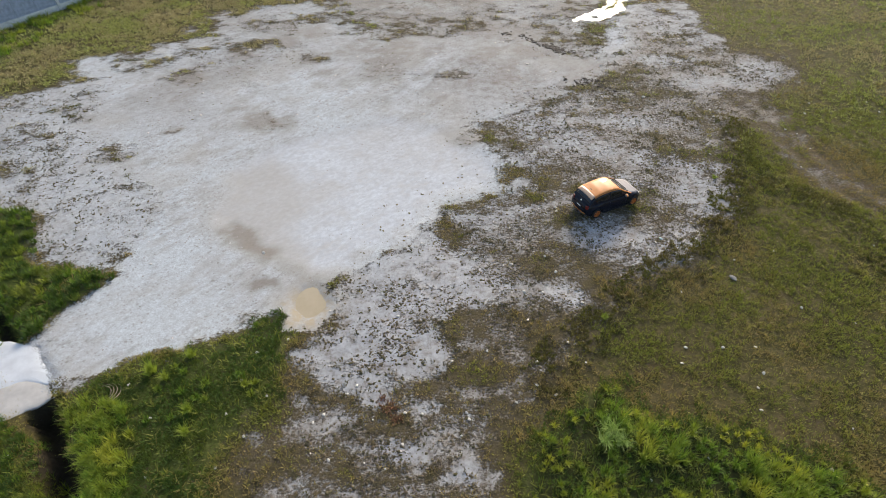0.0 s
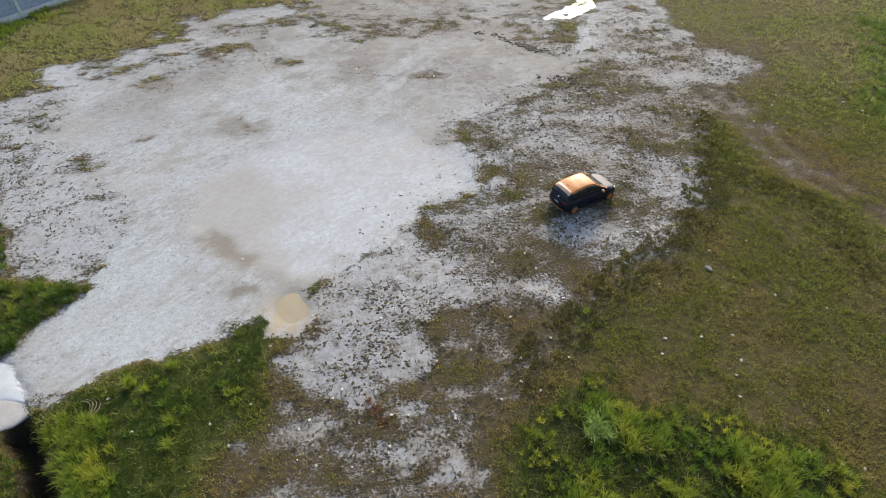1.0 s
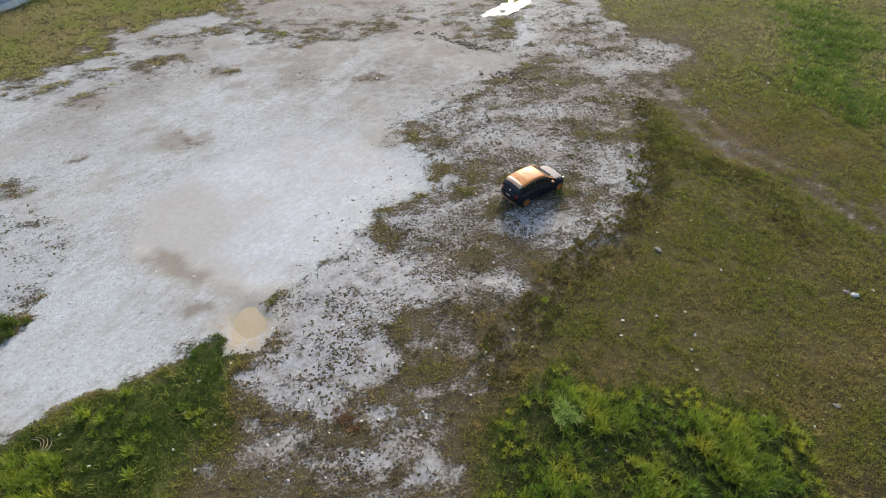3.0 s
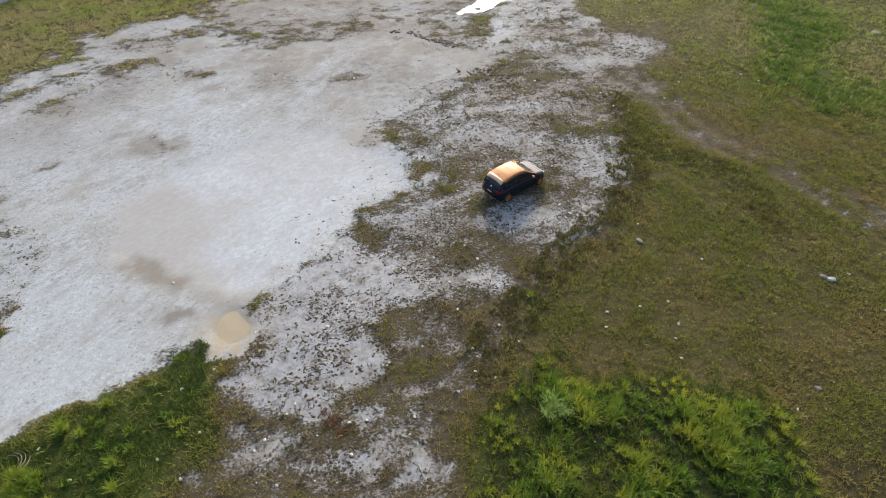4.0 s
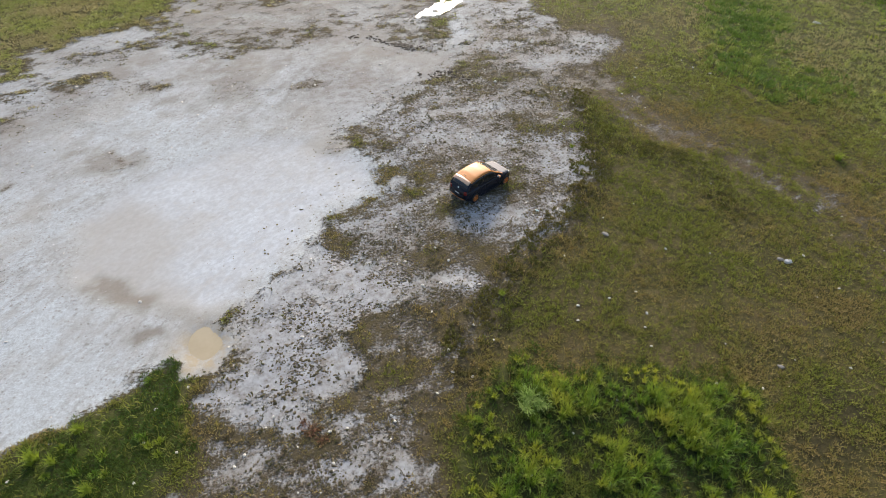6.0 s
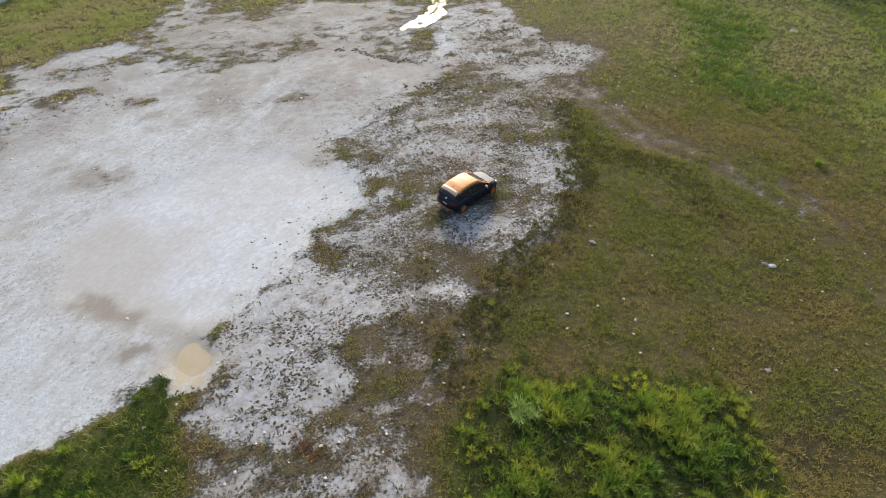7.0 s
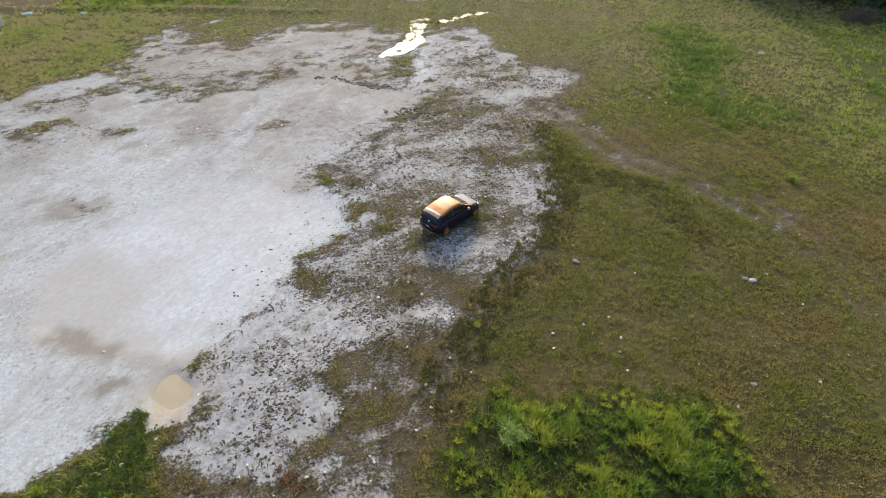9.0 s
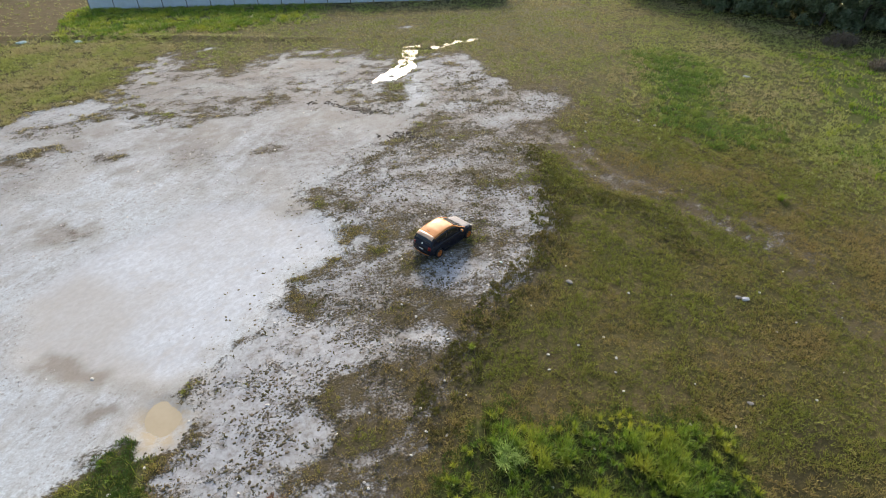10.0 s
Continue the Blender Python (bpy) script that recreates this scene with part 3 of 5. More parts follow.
    ripple = k.step(k.noise(3.4, 5, 0.65, stretch=(0.85, 1.3, 1, 0.6)), 0.42, 0.60)
    calm = k.mix(k.math("MULTIPLY", ripple, 0.5), calm, (0.44, 0.465, 0.495))
    stone = k.mix(k.math("MULTIPLY", k.attr("calm").outputs["Fac"], 0.8), stone, calm)
    ground = k.mix(wet, stone, damp)
    ground = k.mix(k.math("MULTIPLY", soil, 0.9), ground, k.mix(fine, (0.18, 0.152, 0.12), (0.33, 0.292, 0.24)))
    tan = k.math("MULTIPLY", tan, k.math("SUBTRACT", 1.0, k.math("MULTIPLY", soil, 0.7)))
    ground = k.mix(k.math("MULTIPLY", tan, 0.75), ground, (0.42, 0.39, 0.335))
    ground = k.mix(k.math("MULTIPLY", k.attr("halo").outputs["Fac"], k.step(k.noise(1.3, 5, 0.7), 0.36, 0.62)), ground, (0.44, 0.365, 0.25))
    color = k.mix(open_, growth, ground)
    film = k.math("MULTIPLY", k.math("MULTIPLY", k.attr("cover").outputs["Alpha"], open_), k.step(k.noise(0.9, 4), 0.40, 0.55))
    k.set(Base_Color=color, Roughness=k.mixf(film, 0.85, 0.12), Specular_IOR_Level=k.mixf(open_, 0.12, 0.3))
    relief = k.math("ADD", k.math("MULTIPLY", k.math("SUBTRACT", 1.0, open_), k.math("ADD", k.math("ADD", fine, k.math("MULTIPLY", tussock, 1.2)), 0.1)),
                    k.math("MULTIPLY", k.math("MULTIPLY", grit, open_), k.mixf(film, 0.2, 0.005)))
    k.bump(relief, 0.8, 0.06)
    return k.mat


def leaf_material(name, dark, light, dry, through_=0.35):
    """Blades and leaves: each one its own shade, some light passing through."""
    k = Nodes(name)
    isle = k.n.new("ShaderNodeNewGeometry").outputs["Random Per Island"]
    tint = k.attr("tint").outputs["Fac"]
    color = k.mix(isle, dark, light)
    color = k.mix(tint, color, dry)
    k.set(Base_Color=color, Roughness=0.5, Specular_IOR_Level=0.35)
    trans = k.n.new("ShaderNodeBsdfTranslucent")
    k.put(trans.inputs[0], k.mix(0.35, color, (0.16, 0.2, 0.02)))
    both = k.n.new("ShaderNodeMixShader")
    both.inputs[0].default_value = through_
    k.l.new(k.bsdf.outputs[0], both.inputs[1])
    k.l.new(trans.outputs[0], both.inputs[2])
    k.l.new(both.outputs[0], k.out.inputs["Surface"])
    return k.mat


def pebble_material():
    k = Nodes("loose_pebbles")
    isle = k.n.new("ShaderNodeNewGeometry").outputs["Random Per Island"]
    color = k.ramp(isle, [(0.0, (0.31, 0.285, 0.25)), (0.35, (0.40, 0.38, 0.345)), (0.75, (0.47, 0.455, 0.435)), (1.0, (0.80, 0.80, 0.79))])
    return k.set(Base_Color=k.mix(k.math("MULTIPLY", k.noise(30.0, 3), 0.3), color, (0.3, 0.28, 0.25)), Roughness=0.85)


def water_material(name, shallow, deep, rough, ripple, tan=0.0):
    k = Nodes(name)
    cloud = k.noise(0.35, 5, 0.6)
    streak = k.noise(1.4, 5, 0.65)
    mixed = k.math("ADD", k.math("MULTIPLY", cloud, 0.6), k.math("MULTIPLY", streak, 0.4))
    bed = k.ramp(mixed, [(0.36, deep), (0.62, shallow)])
    if tan:
        bed = k.mix(0.7, bed, stone_color(k))
    color = k.mix(k.math("MULTIPLY", k.attr("tint").outputs["Fac"], tan), bed, (0.44, 0.39, 0.31))
    lap = k.noise(2.2, 6, 0.75)
    color = k.mix(k.math("MULTIPLY", k.step(lap, 0.42, 0.62), tan * 0.35), color, (0.80, 0.81, 0.82))
    k.set(Base_Color=color, Roughness=rough, IOR=1.33)
    k.bump(k.noise(5.0, 4, 0.6, stretch=(1.0, 1.5, 1, 0.4)), ripple, 0.02)
    return k.mat


GROUND = ground_material()
PEBBLE = pebble_material()
MUDDY = water_material("muddy_water", (0.53, 0.452, 0.315), (0.48, 0.40, 0.265), 0.12, 0.05)
CLEAR = water_material("clear_water", (0.16, 0.15, 0.13), (0.11, 0.10, 0.08), 0.04, 0.08)
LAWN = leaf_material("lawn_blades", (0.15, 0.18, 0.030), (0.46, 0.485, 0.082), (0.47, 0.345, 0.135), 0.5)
# the lawn's blades again, lifted paler to stand for haze over distance
HAZY_LAWN = leaf_material("hazy_lawn_blades", (0.31, 0.345, 0.105), (0.61, 0.65, 0.185), (0.58, 0.485, 0.255), 0.5)
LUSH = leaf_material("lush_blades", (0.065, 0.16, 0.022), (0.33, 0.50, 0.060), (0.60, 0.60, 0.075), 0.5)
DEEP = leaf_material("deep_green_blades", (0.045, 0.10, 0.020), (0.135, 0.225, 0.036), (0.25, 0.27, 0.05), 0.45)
LONG_GREEN = leaf_material("long_green_blades", (0.085, 0.165, 0.034), (0.23, 0.36, 0.065), (0.40, 0.45, 0.10), 0.5)
WEED = leaf_material("weed_leaves", (0.072, 0.067, 0.034), (0.175, 0.158, 0.074), (0.26, 0.195, 0.130), 0.45)
BANK_LEAF = leaf_material("bank_weeds", (0.085, 0.085, 0.018), (0.215, 0.21, 0.04), (0.22, 0.155, 0.055), 0.45)
TREE_LEAF = leaf_material("tree_leaves", (0.13, 0.18, 0.10), (0.28, 0.35, 0.20), (0.36, 0.40, 0.29), 0.45)
BARK = plain("bark", (0.10, 0.08, 0.06), 0.85, grain=8, vary=0.3, bump=0.6)
CEMENT = plain("pale_cement", (0.66, 0.69, 0.715), 0.8, grain=2.2, vary=0.10, bump=0.02)
SILTY_CEMENT = plain("silty_cement", (0.50, 0.485, 0.455), 0.8, grain=2.2, vary=0.14, bump=0.02)
CONCRETE = plain("fence_concrete", (0.64, 0.66, 0.67), 0.8, grain=5, vary=0.15, bump=0.25)
BLUE_PANEL = plain("blue_grey_panel", (0.34, 0.40, 0.53), 0.6, grain=4, vary=0.2, bump=0.1)
WHITE_SHEET = plain("white_sheet_metal", (0.58, 0.65, 0.72), 0.55, grain=2, vary=0.08)
DARK_STEEL = plain("dark_steel", (0.05, 0.055, 0.06), 0.5, grain=6, vary=0.2)
STONE = plain("pale_stone", (0.70, 0.66, 0.58), 0.8, grain=14, vary=0.12, bump=0.4)
GREY_STONE = plain("grey_stone", (0.27, 0.255, 0.23), 0.8, grain=14, vary=0.2, bump=0.5)
WHITE_BAG = plain("white_plastic", (0.52, 0.53, 0.54), 0.35, grain=10, vary=0.1)
TEAL_BAG = plain("teal_plastic", (0.50, 0.66, 0.64), 0.35, grain=10, vary=0.1)
DRY_WOOD = plain("dry_wood", (0.36, 0.29, 0.21), 0.8, grain=20, vary=0.2)
BRUSH = leaf_material("dead_brush", (0.12, 0.085, 0.065), (0.26, 0.19, 0.14), (0.2, 0.16, 0.11), 0.2)

# ---- the ground, one sheet to the horizon ----
out = [75, 90, 110, 140, 190, 270, 420, 700, 1200, 2500]
gx = np.concatenate([-np.array(out[::-1], float) + 20, np.arange(-46, 64, 0.25), np.array(out, float)])
gy = np.concatenate([-np.array(out[::-1], float) + 60, np.arange(-10, 3, 2.0), np.arange(3, 62, 0.25), np.arange(62, 100, 0.6), np.array(out[2:], float)])
X, Y = (a.ravel() for a in np.meshgrid(gx, gy))
cover = fields(X, Y)
Z = height(X, Y, cover)
near = smooth(160, 90, np.hypot(X, Y - 40))
Z = Z * near
idx = np.arange(len(X)).reshape(len(gy), len(gx))
quads = np.stack([idx[:-1, :-1].ravel(), idx[:-1, 1:].ravel(), idx[1:, 1:].ravel(), idx[1:, :-1].ravel()], 1)
ground_mesh = mesh_of("ground", np.stack([X, Y, Z], 1), [quads], GROUND, True)


def lookup(x, y):
    """The covers and the height at places on the sheet, read from its grid."""
    i, j = np.clip(np.searchsorted(gx, x) - 1, 0, len(gx) - 2), np.clip(np.searchsorted(gy, y) - 1, 0, len(gy) - 2)
    u, v = (x - gx[i]) / (gx[i + 1] - gx[i]), (y - gy[j]) / (gy[j + 1] - gy[j])
    def read(a):
        return (a[idx[j, i]] * (1 - u) + a[idx[j, i + 1]] * u) * (1 - v) + (a[idx[j + 1, i]] * (1 - u) + a[idx[j + 1, i + 1]] * u) * v
    return {k: read(a) for k, a in cover.items()}, read(Z)


values(ground_mesh, "cover", np.stack([cover["bare"], cover["lush"], cover["tan"], cover["film"]], 1))
values(ground_mesh, "calm", cover["pool"])
values(ground_mesh, "halo", cover["halo"])
values(ground_mesh, "pale", cover["pale"])
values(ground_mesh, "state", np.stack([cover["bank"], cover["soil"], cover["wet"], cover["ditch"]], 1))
tagged(new("ground", ground_mesh), "grey gravel, damp mud and olive grass of an empty lot", "ground", kind="structure")


def water(name, poly, grow, level, material, label, cell=0.3):
    """A level water sheet that the ground's rim cuts off."""
    xs, ys = [p[0] for p in poly], [p[1] for p in poly]
    ax, ay = np.arange(min(xs) - 1, max(xs) + 1, cell), np.arange(min(ys) - 1, max(ys) + 1, cell)
    px, py = (m.ravel() for m in np.meshgrid(ax, ay))
    there, under = lookup(px, py)
    keep = (inside(poly, px, py) + grow > 0) & (under < level + 0.025)
    at = np.arange(len(px)).reshape(len(ay), len(ax))
    cells = np.stack([at[:-1, :-1].ravel(), at[:-1, 1:].ravel(), at[1:, 1:].ravel(), at[1:, :-1].ravel()], 1)
    cells = cells[keep[cells].all(1)]
    used = np.unique(cells)
    place = np.zeros(len(px), int)
    place[used] = np.arange(len(used))
    me = mesh_of(name, np.stack([px[used], py[used], np.full(len(used), level)], 1), [place[cells]], material, True)
    values(me, "tint", lookup(px[used], py[used])[0]["tan"])
    return tagged(new(name, me), label, "puddle", kind="structure")


water("water", MUD_HOLE, 0.5, -0.050, MUDDY, "small round puddle of tan muddy water", 0.1)
water("water", FAR_PUDDLE, 0.6, -0.008, CLEAR, "long narrow puddle that mirrors the bright sky")
trickle = FAR_TRICKLE + [(x, y + 0.7) for x, y in FAR_TRICKLE[::-1]]
water("water", trickle, 0.5, -0.008, CLEAR, "broken trickle of rain water among grass")

# ---- growth ----
rng = np.random.RandomState(11)


def blade_mesh(name, x, y, z, tall, wide, lean, tint, material, bent=True, a=None, root=None):
    """Many blades: each a bent tapering strip, or a single point for short ones."""
    n = len(x)
    a = rng.rand(n) * math.tau if a is None else a
    b = a + math.pi / 2 + (rng.rand(n) - 0.5) * 1.2
    px, py = np.cos(b) * wide / 2, np.sin(b) * wide / 2
    dx, dy = np.cos(a) * lean * tall, np.sin(a) * lean * tall
    base = [np.stack([x - px, y - py, z], 1), np.stack([x + px, y + py, z], 1)]
    tip = np.stack([x + dx, y + dy, z + tall * np.sqrt(np.clip(1 - lean**2 * 0.5, 0.2, 1))], 1)
    if bent:
        mx, my, mz = x + dx * 0.35, y + dy * 0.35, z + tall * 0.62
        rows = base + [np.stack([mx + px * 0.8, my + py * 0.8, mz], 1), np.stack([mx - px * 0.8, my - py * 0.8, mz], 1), tip]
        faces = [np.array([[0, 1, 2, 3]]), np.array([[3, 2, 4]])]
    else:
        rows, faces = base + [tip], [np.array([[0, 1, 2]])]
    k = len(rows)
    verts = np.stack(rows, 1).reshape(-1, 3)
    start = (np.arange(n) * k)[:, None, None]
    faces = [(start + f[None]).reshape(-1, f.shape[1]) for f in faces]
    if root is not None:
        # one plant: every blade grows from the same root
        verts = np.concatenate([np.array([root], float), verts[np.arange(len(verts)) % k != 0]])
        me = mesh_of(name, verts, [np.where(f % k == 0, 0, f - f // k) for f in faces], material)
        values(me, "tint", np.append(tint[:1], np.repeat(tint, k - 1)))
        return me
    me = mesh_of(name, verts, faces, material)
    values(me, "tint", np.repeat(tint, k))
    return me


def scatter(count, x0, x1, y0, y1):
    return rng.uniform(x0, x1, count), rng.uniform(y0, y1, count)


def lawn(count, x0, x1, y0, y1, tall, wide, zone=None, k=5):
    """Short rough grass in small rosettes where the ground is not bare."""
    x, y = scatter(count // k, x0, x1, y0, y1)
    f, z = lookup(x, y)
    clump = 0.5 * fbm(x, y, 0.35, 81, 2) + 0.5 * fbm(x, y, 1.3, 83, 2)
    keep = (f["bare"] + (0.5 - clump) * 1.1 < 0.40) & (f["soil"] * rng.rand(len(x)) < np.where(y > 70, 0.12, 0.42)) & (rng.rand(len(x)) < 0.34 + smooth(0.36, 0.60, clump)) & (f["mud"] < 0.1) & (rng.rand(len(x)) < 1 - 0.85 * smooth(0.4, 0.8, f["lush"])) & (rng.rand(len(x)) < 1 - 0.55 * f["wet"] * (1 - f["lush"])) & (f["bank"] * rng.rand(len(x)) < 0.5) & (along(DITCH, x, y) > 0.42)
    if zone:
        keep &= rng.rand(len(x)) < zone(x, y)
    x, y, clump, z = x[keep], y[keep], clump[keep], z[keep] - 0.01
    f = {key: v[keep] for key, v in f.items()}
    n = len(x)
    h = tall * (0.5 + rng.rand(n)) * (0.5 + 1.0 * clump) * (1 + 0.9 * f["lush"] + 0.6 * f["bank"]) * (1 - 0.45 * smooth(0.12, 0.4, f["bare"]))
    tint = np.clip(1.7 * (fbm(x, y, 3.6, 87) - 0.42) * 2 + 1.0 * (rng.rand(n) - 0.45) + 0.12 + 0.25 * smooth(-4.0, 3.0, inside(PALE_NORTH, x, y)) + 0.55 * smooth(0.12, 0.4, f["bare"]) - 0.9 * f["lush"] - 0.2 * f["bank"], 0, 1)
    rep = lambda v: np.repeat(v, k)
    a, r = rng.rand(n * k) * math.tau, wide * 1.8 * np.sqrt(rng.rand(n * k))
    m = n * k
    return (rep(x) + np.cos(a) * r, rep(y) + np.sin(a) * r, rep(z), rep(h) * (0.6 + 0.7 * rng.rand(m)), wide * (0.6 + 0.8 * rng.rand(m)), 0.4 + 0.8 * rng.rand(m),
            np.clip(rep(tint) + 0.3 * (rng.rand(m) - 0.5), 0, 1), a + 0.8 * (rng.rand(m) - 0.5))


def near_share(x, y):
    """Where the finer near grass grows; it thins out into the coarser far grass."""
    return smooth(42, 26, y) * smooth(44, 31, x) * smooth(-30, -20, x)


x, y, z, h, w, l, t, a = lawn(1400000, -30, 44, 3.5, 42, 0.12, 0.034, near_share)
tagged(new("short_grass", blade_mesh("short_grass", x, y, z, h, w, l, t, LAWN, False, a)), "short rough olive grass", "grass", kind="stuff")
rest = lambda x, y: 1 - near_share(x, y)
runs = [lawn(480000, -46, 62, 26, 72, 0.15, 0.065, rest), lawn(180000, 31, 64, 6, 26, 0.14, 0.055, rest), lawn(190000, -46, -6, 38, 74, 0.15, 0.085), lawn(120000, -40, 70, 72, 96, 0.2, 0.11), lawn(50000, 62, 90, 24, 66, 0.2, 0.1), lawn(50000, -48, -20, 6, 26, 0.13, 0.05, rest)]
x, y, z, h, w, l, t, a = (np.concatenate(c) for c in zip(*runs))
tagged(new("far_grass", blade_mesh("far_grass", x, y, z, h, w, l, t, HAZY_LAWN, False, a)), "short rough olive grass further off", "grass", kind="stuff")


def clumps(count, poly, blades, tall, wide, spread, push=0.0, tint0=0.0, lean=0.9):
    """Bunches of long blades inside an area."""
    xs, ys = [p[0] for p in poly], [p[1] for p in poly]
    cx, cy = scatter(count, min(xs) - 1, max(xs) + 1, min(ys) - 1, max(ys) + 1)
    loose = 1 if max(ys) < 25 else 5
    wob = loose * (1.6 * (fbm(cx, cy, 1.6 * loose, 93) - 0.5) + 0.8 * (rng.rand(count) - 0.5))
    keep = (inside(poly, cx, cy) + wob + push > 0) & (along(DITCH, cx, cy) > 0.26) & (lookup(cx, cy)[0]["bare"] < 0.55)
    cx, cy = cx[keep], cy[keep]
    n = len(cx)
    size = (0.45 + 0.8 * fbm(cx, cy, 1.5, 95, 2)) * (0.75 + 0.5 * rng.rand(n))
    x, y = np.repeat(cx, blades), np.repeat(cy, blades)
    a, r = rng.rand(n * blades) * math.tau, spread * np.sqrt(rng.rand(n * blades))
    x, y, a = x + np.cos(a) * r, y + np.sin(a) * r, a + 2.4 * (rng.rand(n * blades) - 0.5)
    s = np.repeat(size, blades)
    h = tall * s * (0.6 + 0.6 * rng.rand(n * blades))
    tint = np.clip(tint0 + np.repeat(0.9 * (fbm(cx, cy, 1.2, 97) - 0.42) * 2 + 0.3 * (rng.rand(n) - 0.5), blades), 0, 1)
    return x, y, lookup(x, y)[1] - 0.02, h, wide * (0.6 + 0.7 * rng.rand(n * blades)), 0.1 + lean * rng.rand(n * blades), tint, a


def grass_patch(name, label, material, *runs):
    cols = [np.concatenate(c) for c in zip(*runs)]
    return tagged(new(name, blade_mesh(name, *cols[:7], material, True, cols[7])), label, "grass", kind="stuff")


def bunches(poly, step, tall, wide, blades=44):
    """Separate fountains of long blades, gaps left between them."""
    xs, ys = [p[0] for p in poly], [p[1] for p in poly]
    cx, cy = (m.ravel() for m in np.meshgrid(np.arange(min(xs) - 0.5, max(xs) + 0.5, step), np.arange(min(ys), max(ys) + 0.6, step)))
    cx, cy = cx + step * 0.9 * (rng.rand(len(cx)) - 0.5), cy + step * 0.9 * (rng.rand(len(cx)) - 0.5)
    vigour = fbm(cx, cy, 1.7, 141)
    keep = (inside(poly, cx, cy) + 1.4 * (fbm(cx, cy, 1.3, 143) - 0.5) > 0.15) & (rng.rand(len(cx)) < 0.36 + 0.9 * smooth(0.32, 0.58, vigour))
    cx, cy, vigour = cx[keep], cy[keep], vigour[keep]
    n = len(cx)
    rep = lambda v: np.repeat(v, blades)
    edge = smooth(-0.2, 1.2, inside(poly, cx, cy))
    size = (0.5 + 0.7 * rng.rand(n)) * (0.55 + 0.45 * edge) * (0.7 + 0.6 * smooth(0.35, 0.6, vigour))
    a = rng.rand(n * blades) * math.tau
    r = 0.07 * np.sqrt(rng.rand(n * blades)) * rep(size)
    x, y = rep(cx) + np.cos(a) * r, rep(cy) + np.sin(a) * r
    tint = np.clip(rep(1.1 * (fbm(cx, cy, 0.9, 145) - 0.45) * 2 + 0.5 * (rng.rand(n) - 0.5) + 0.5 * (1 - edge)) + 0.10, 0, 1)
    return x, y, lookup(x, y)[1] - 0.02, tall * rep(size) * (0.55 + 0.6 * rng.rand(n * blades)), wide * (0.7 + 0.6 * rng.rand(n * blades)), 0.15 + 0.75 * rng.rand(n * blades), tint, a


grass_patch("tall_grass", "tall bright green and yellow-green grass in bunches", LUSH, bunches(TALL, 0.34, 0.54, 0.022))
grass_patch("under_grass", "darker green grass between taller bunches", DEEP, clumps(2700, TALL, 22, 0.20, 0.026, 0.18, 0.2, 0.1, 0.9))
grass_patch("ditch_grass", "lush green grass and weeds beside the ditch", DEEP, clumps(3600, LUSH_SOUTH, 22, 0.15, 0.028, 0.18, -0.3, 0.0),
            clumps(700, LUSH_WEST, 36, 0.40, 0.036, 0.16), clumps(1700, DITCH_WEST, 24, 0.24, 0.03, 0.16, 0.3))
grass_patch("ditch_reeds", "tall yellow-green grass leaning over the ditch", LUSH, clumps(460, [(-15.2, 11.7), (-13.2, 11.5), (-11.6, 10.2), (-10.8, 7.6), (-12.4, 6.3), (-14.4, 9.9)], 50, 0.50, 0.026, 0.13, 0, 0.25), clumps(110, LUSH_SOUTH, 50, 0.28, 0.03, 0.12, -0.6, 0.1), clumps(340, LUSH_WEST, 46, 0.34, 0.03, 0.14, -0.1, 0.05), clumps(240, DITCH_WEST, 40, 0.28, 0.03, 0.14, 0.2, 0.1))
grass_patch("far_tall_grass", "patch of deep green long grass", LUSH, clumps(2200, LUSH_FENCE, 20, 0.36, 0.09, 0.35, 0.5, 0.1),
            clumps(800, LUSH_FAR_EAST, 18, 0.3, 0.07, 0.4, 0, 0.0), clumps(260, LUSH_POSTS, 34, 0.5, 0.05, 0.3, 0, 0.2))


grass_patch("dark_green_grass", "patch of deep green long grass in the open lot", LONG_GREEN, clumps(2300, LUSH_EAST, 20, 0.28, 0.06, 0.32, -0.9, 0.0))


def weed_clumps():
    """Low dark rosettes dotted over the bare flats and along the bank."""
    x, y = scatter(170000, -34, 30, 5, 50)
    f, _ = lookup(x, y)
    b = f["bare"]
    grow = fbm(x, y, 1.6, 101) * 0.6 + fbm(x, y, 0.5, 103, 2) * 0.4
    keep = (b > 0.22) & (b < 0.9) & (f["wet"] > 0.25) & (rng.rand(len(x)) < (0.08 + smooth(0.44, 0.60, grow)) * (1.12 - b) * 0.55 * (1 - 0.8 * f["core"])) & (f["pool"] + f["mud"] < 0.3)
    on_bank = (f["bank"] > 0.35) & (rng.rand(len(x)) < 0.25)
    keep = keep | on_bank
    cx, cy, bank = x[keep], y[keep], on_bank[keep]
    n, k = len(cx), 7
    size = (0.04 + 0.09 * rng.rand(n) ** 3) * np.where(bank, 1.5, 1.0)
    a = rng.rand(n * k) * math.tau
    r = np.repeat(size, k) * np.sqrt(rng.rand(n * k))
    x, y = np.repeat(cx, k) + np.cos(a) * r, np.repeat(cy, k) + np.sin(a) * r
    tint = np.clip(np.repeat(fbm(cx, cy, 2.4, 107) - 0.15 + 0.5 * (rng.rand(n) - 0.5), k) * 1.6, 0, 1)
    return x, y, lookup(x, y)[1] - 0.01, np.repeat(size, k) * (0.5 + 0.9 * rng.rand(n * k)), 0.05 + 0.03 * rng.rand(n * k), 0.4 + 0.6 * rng.rand(n * k), tint


tagged(new("low_weeds", blade_mesh("low_weeds", *weed_clumps(), WEED, False)), "small dark clumps of weed on damp mud", "weeds", kind="stuff")


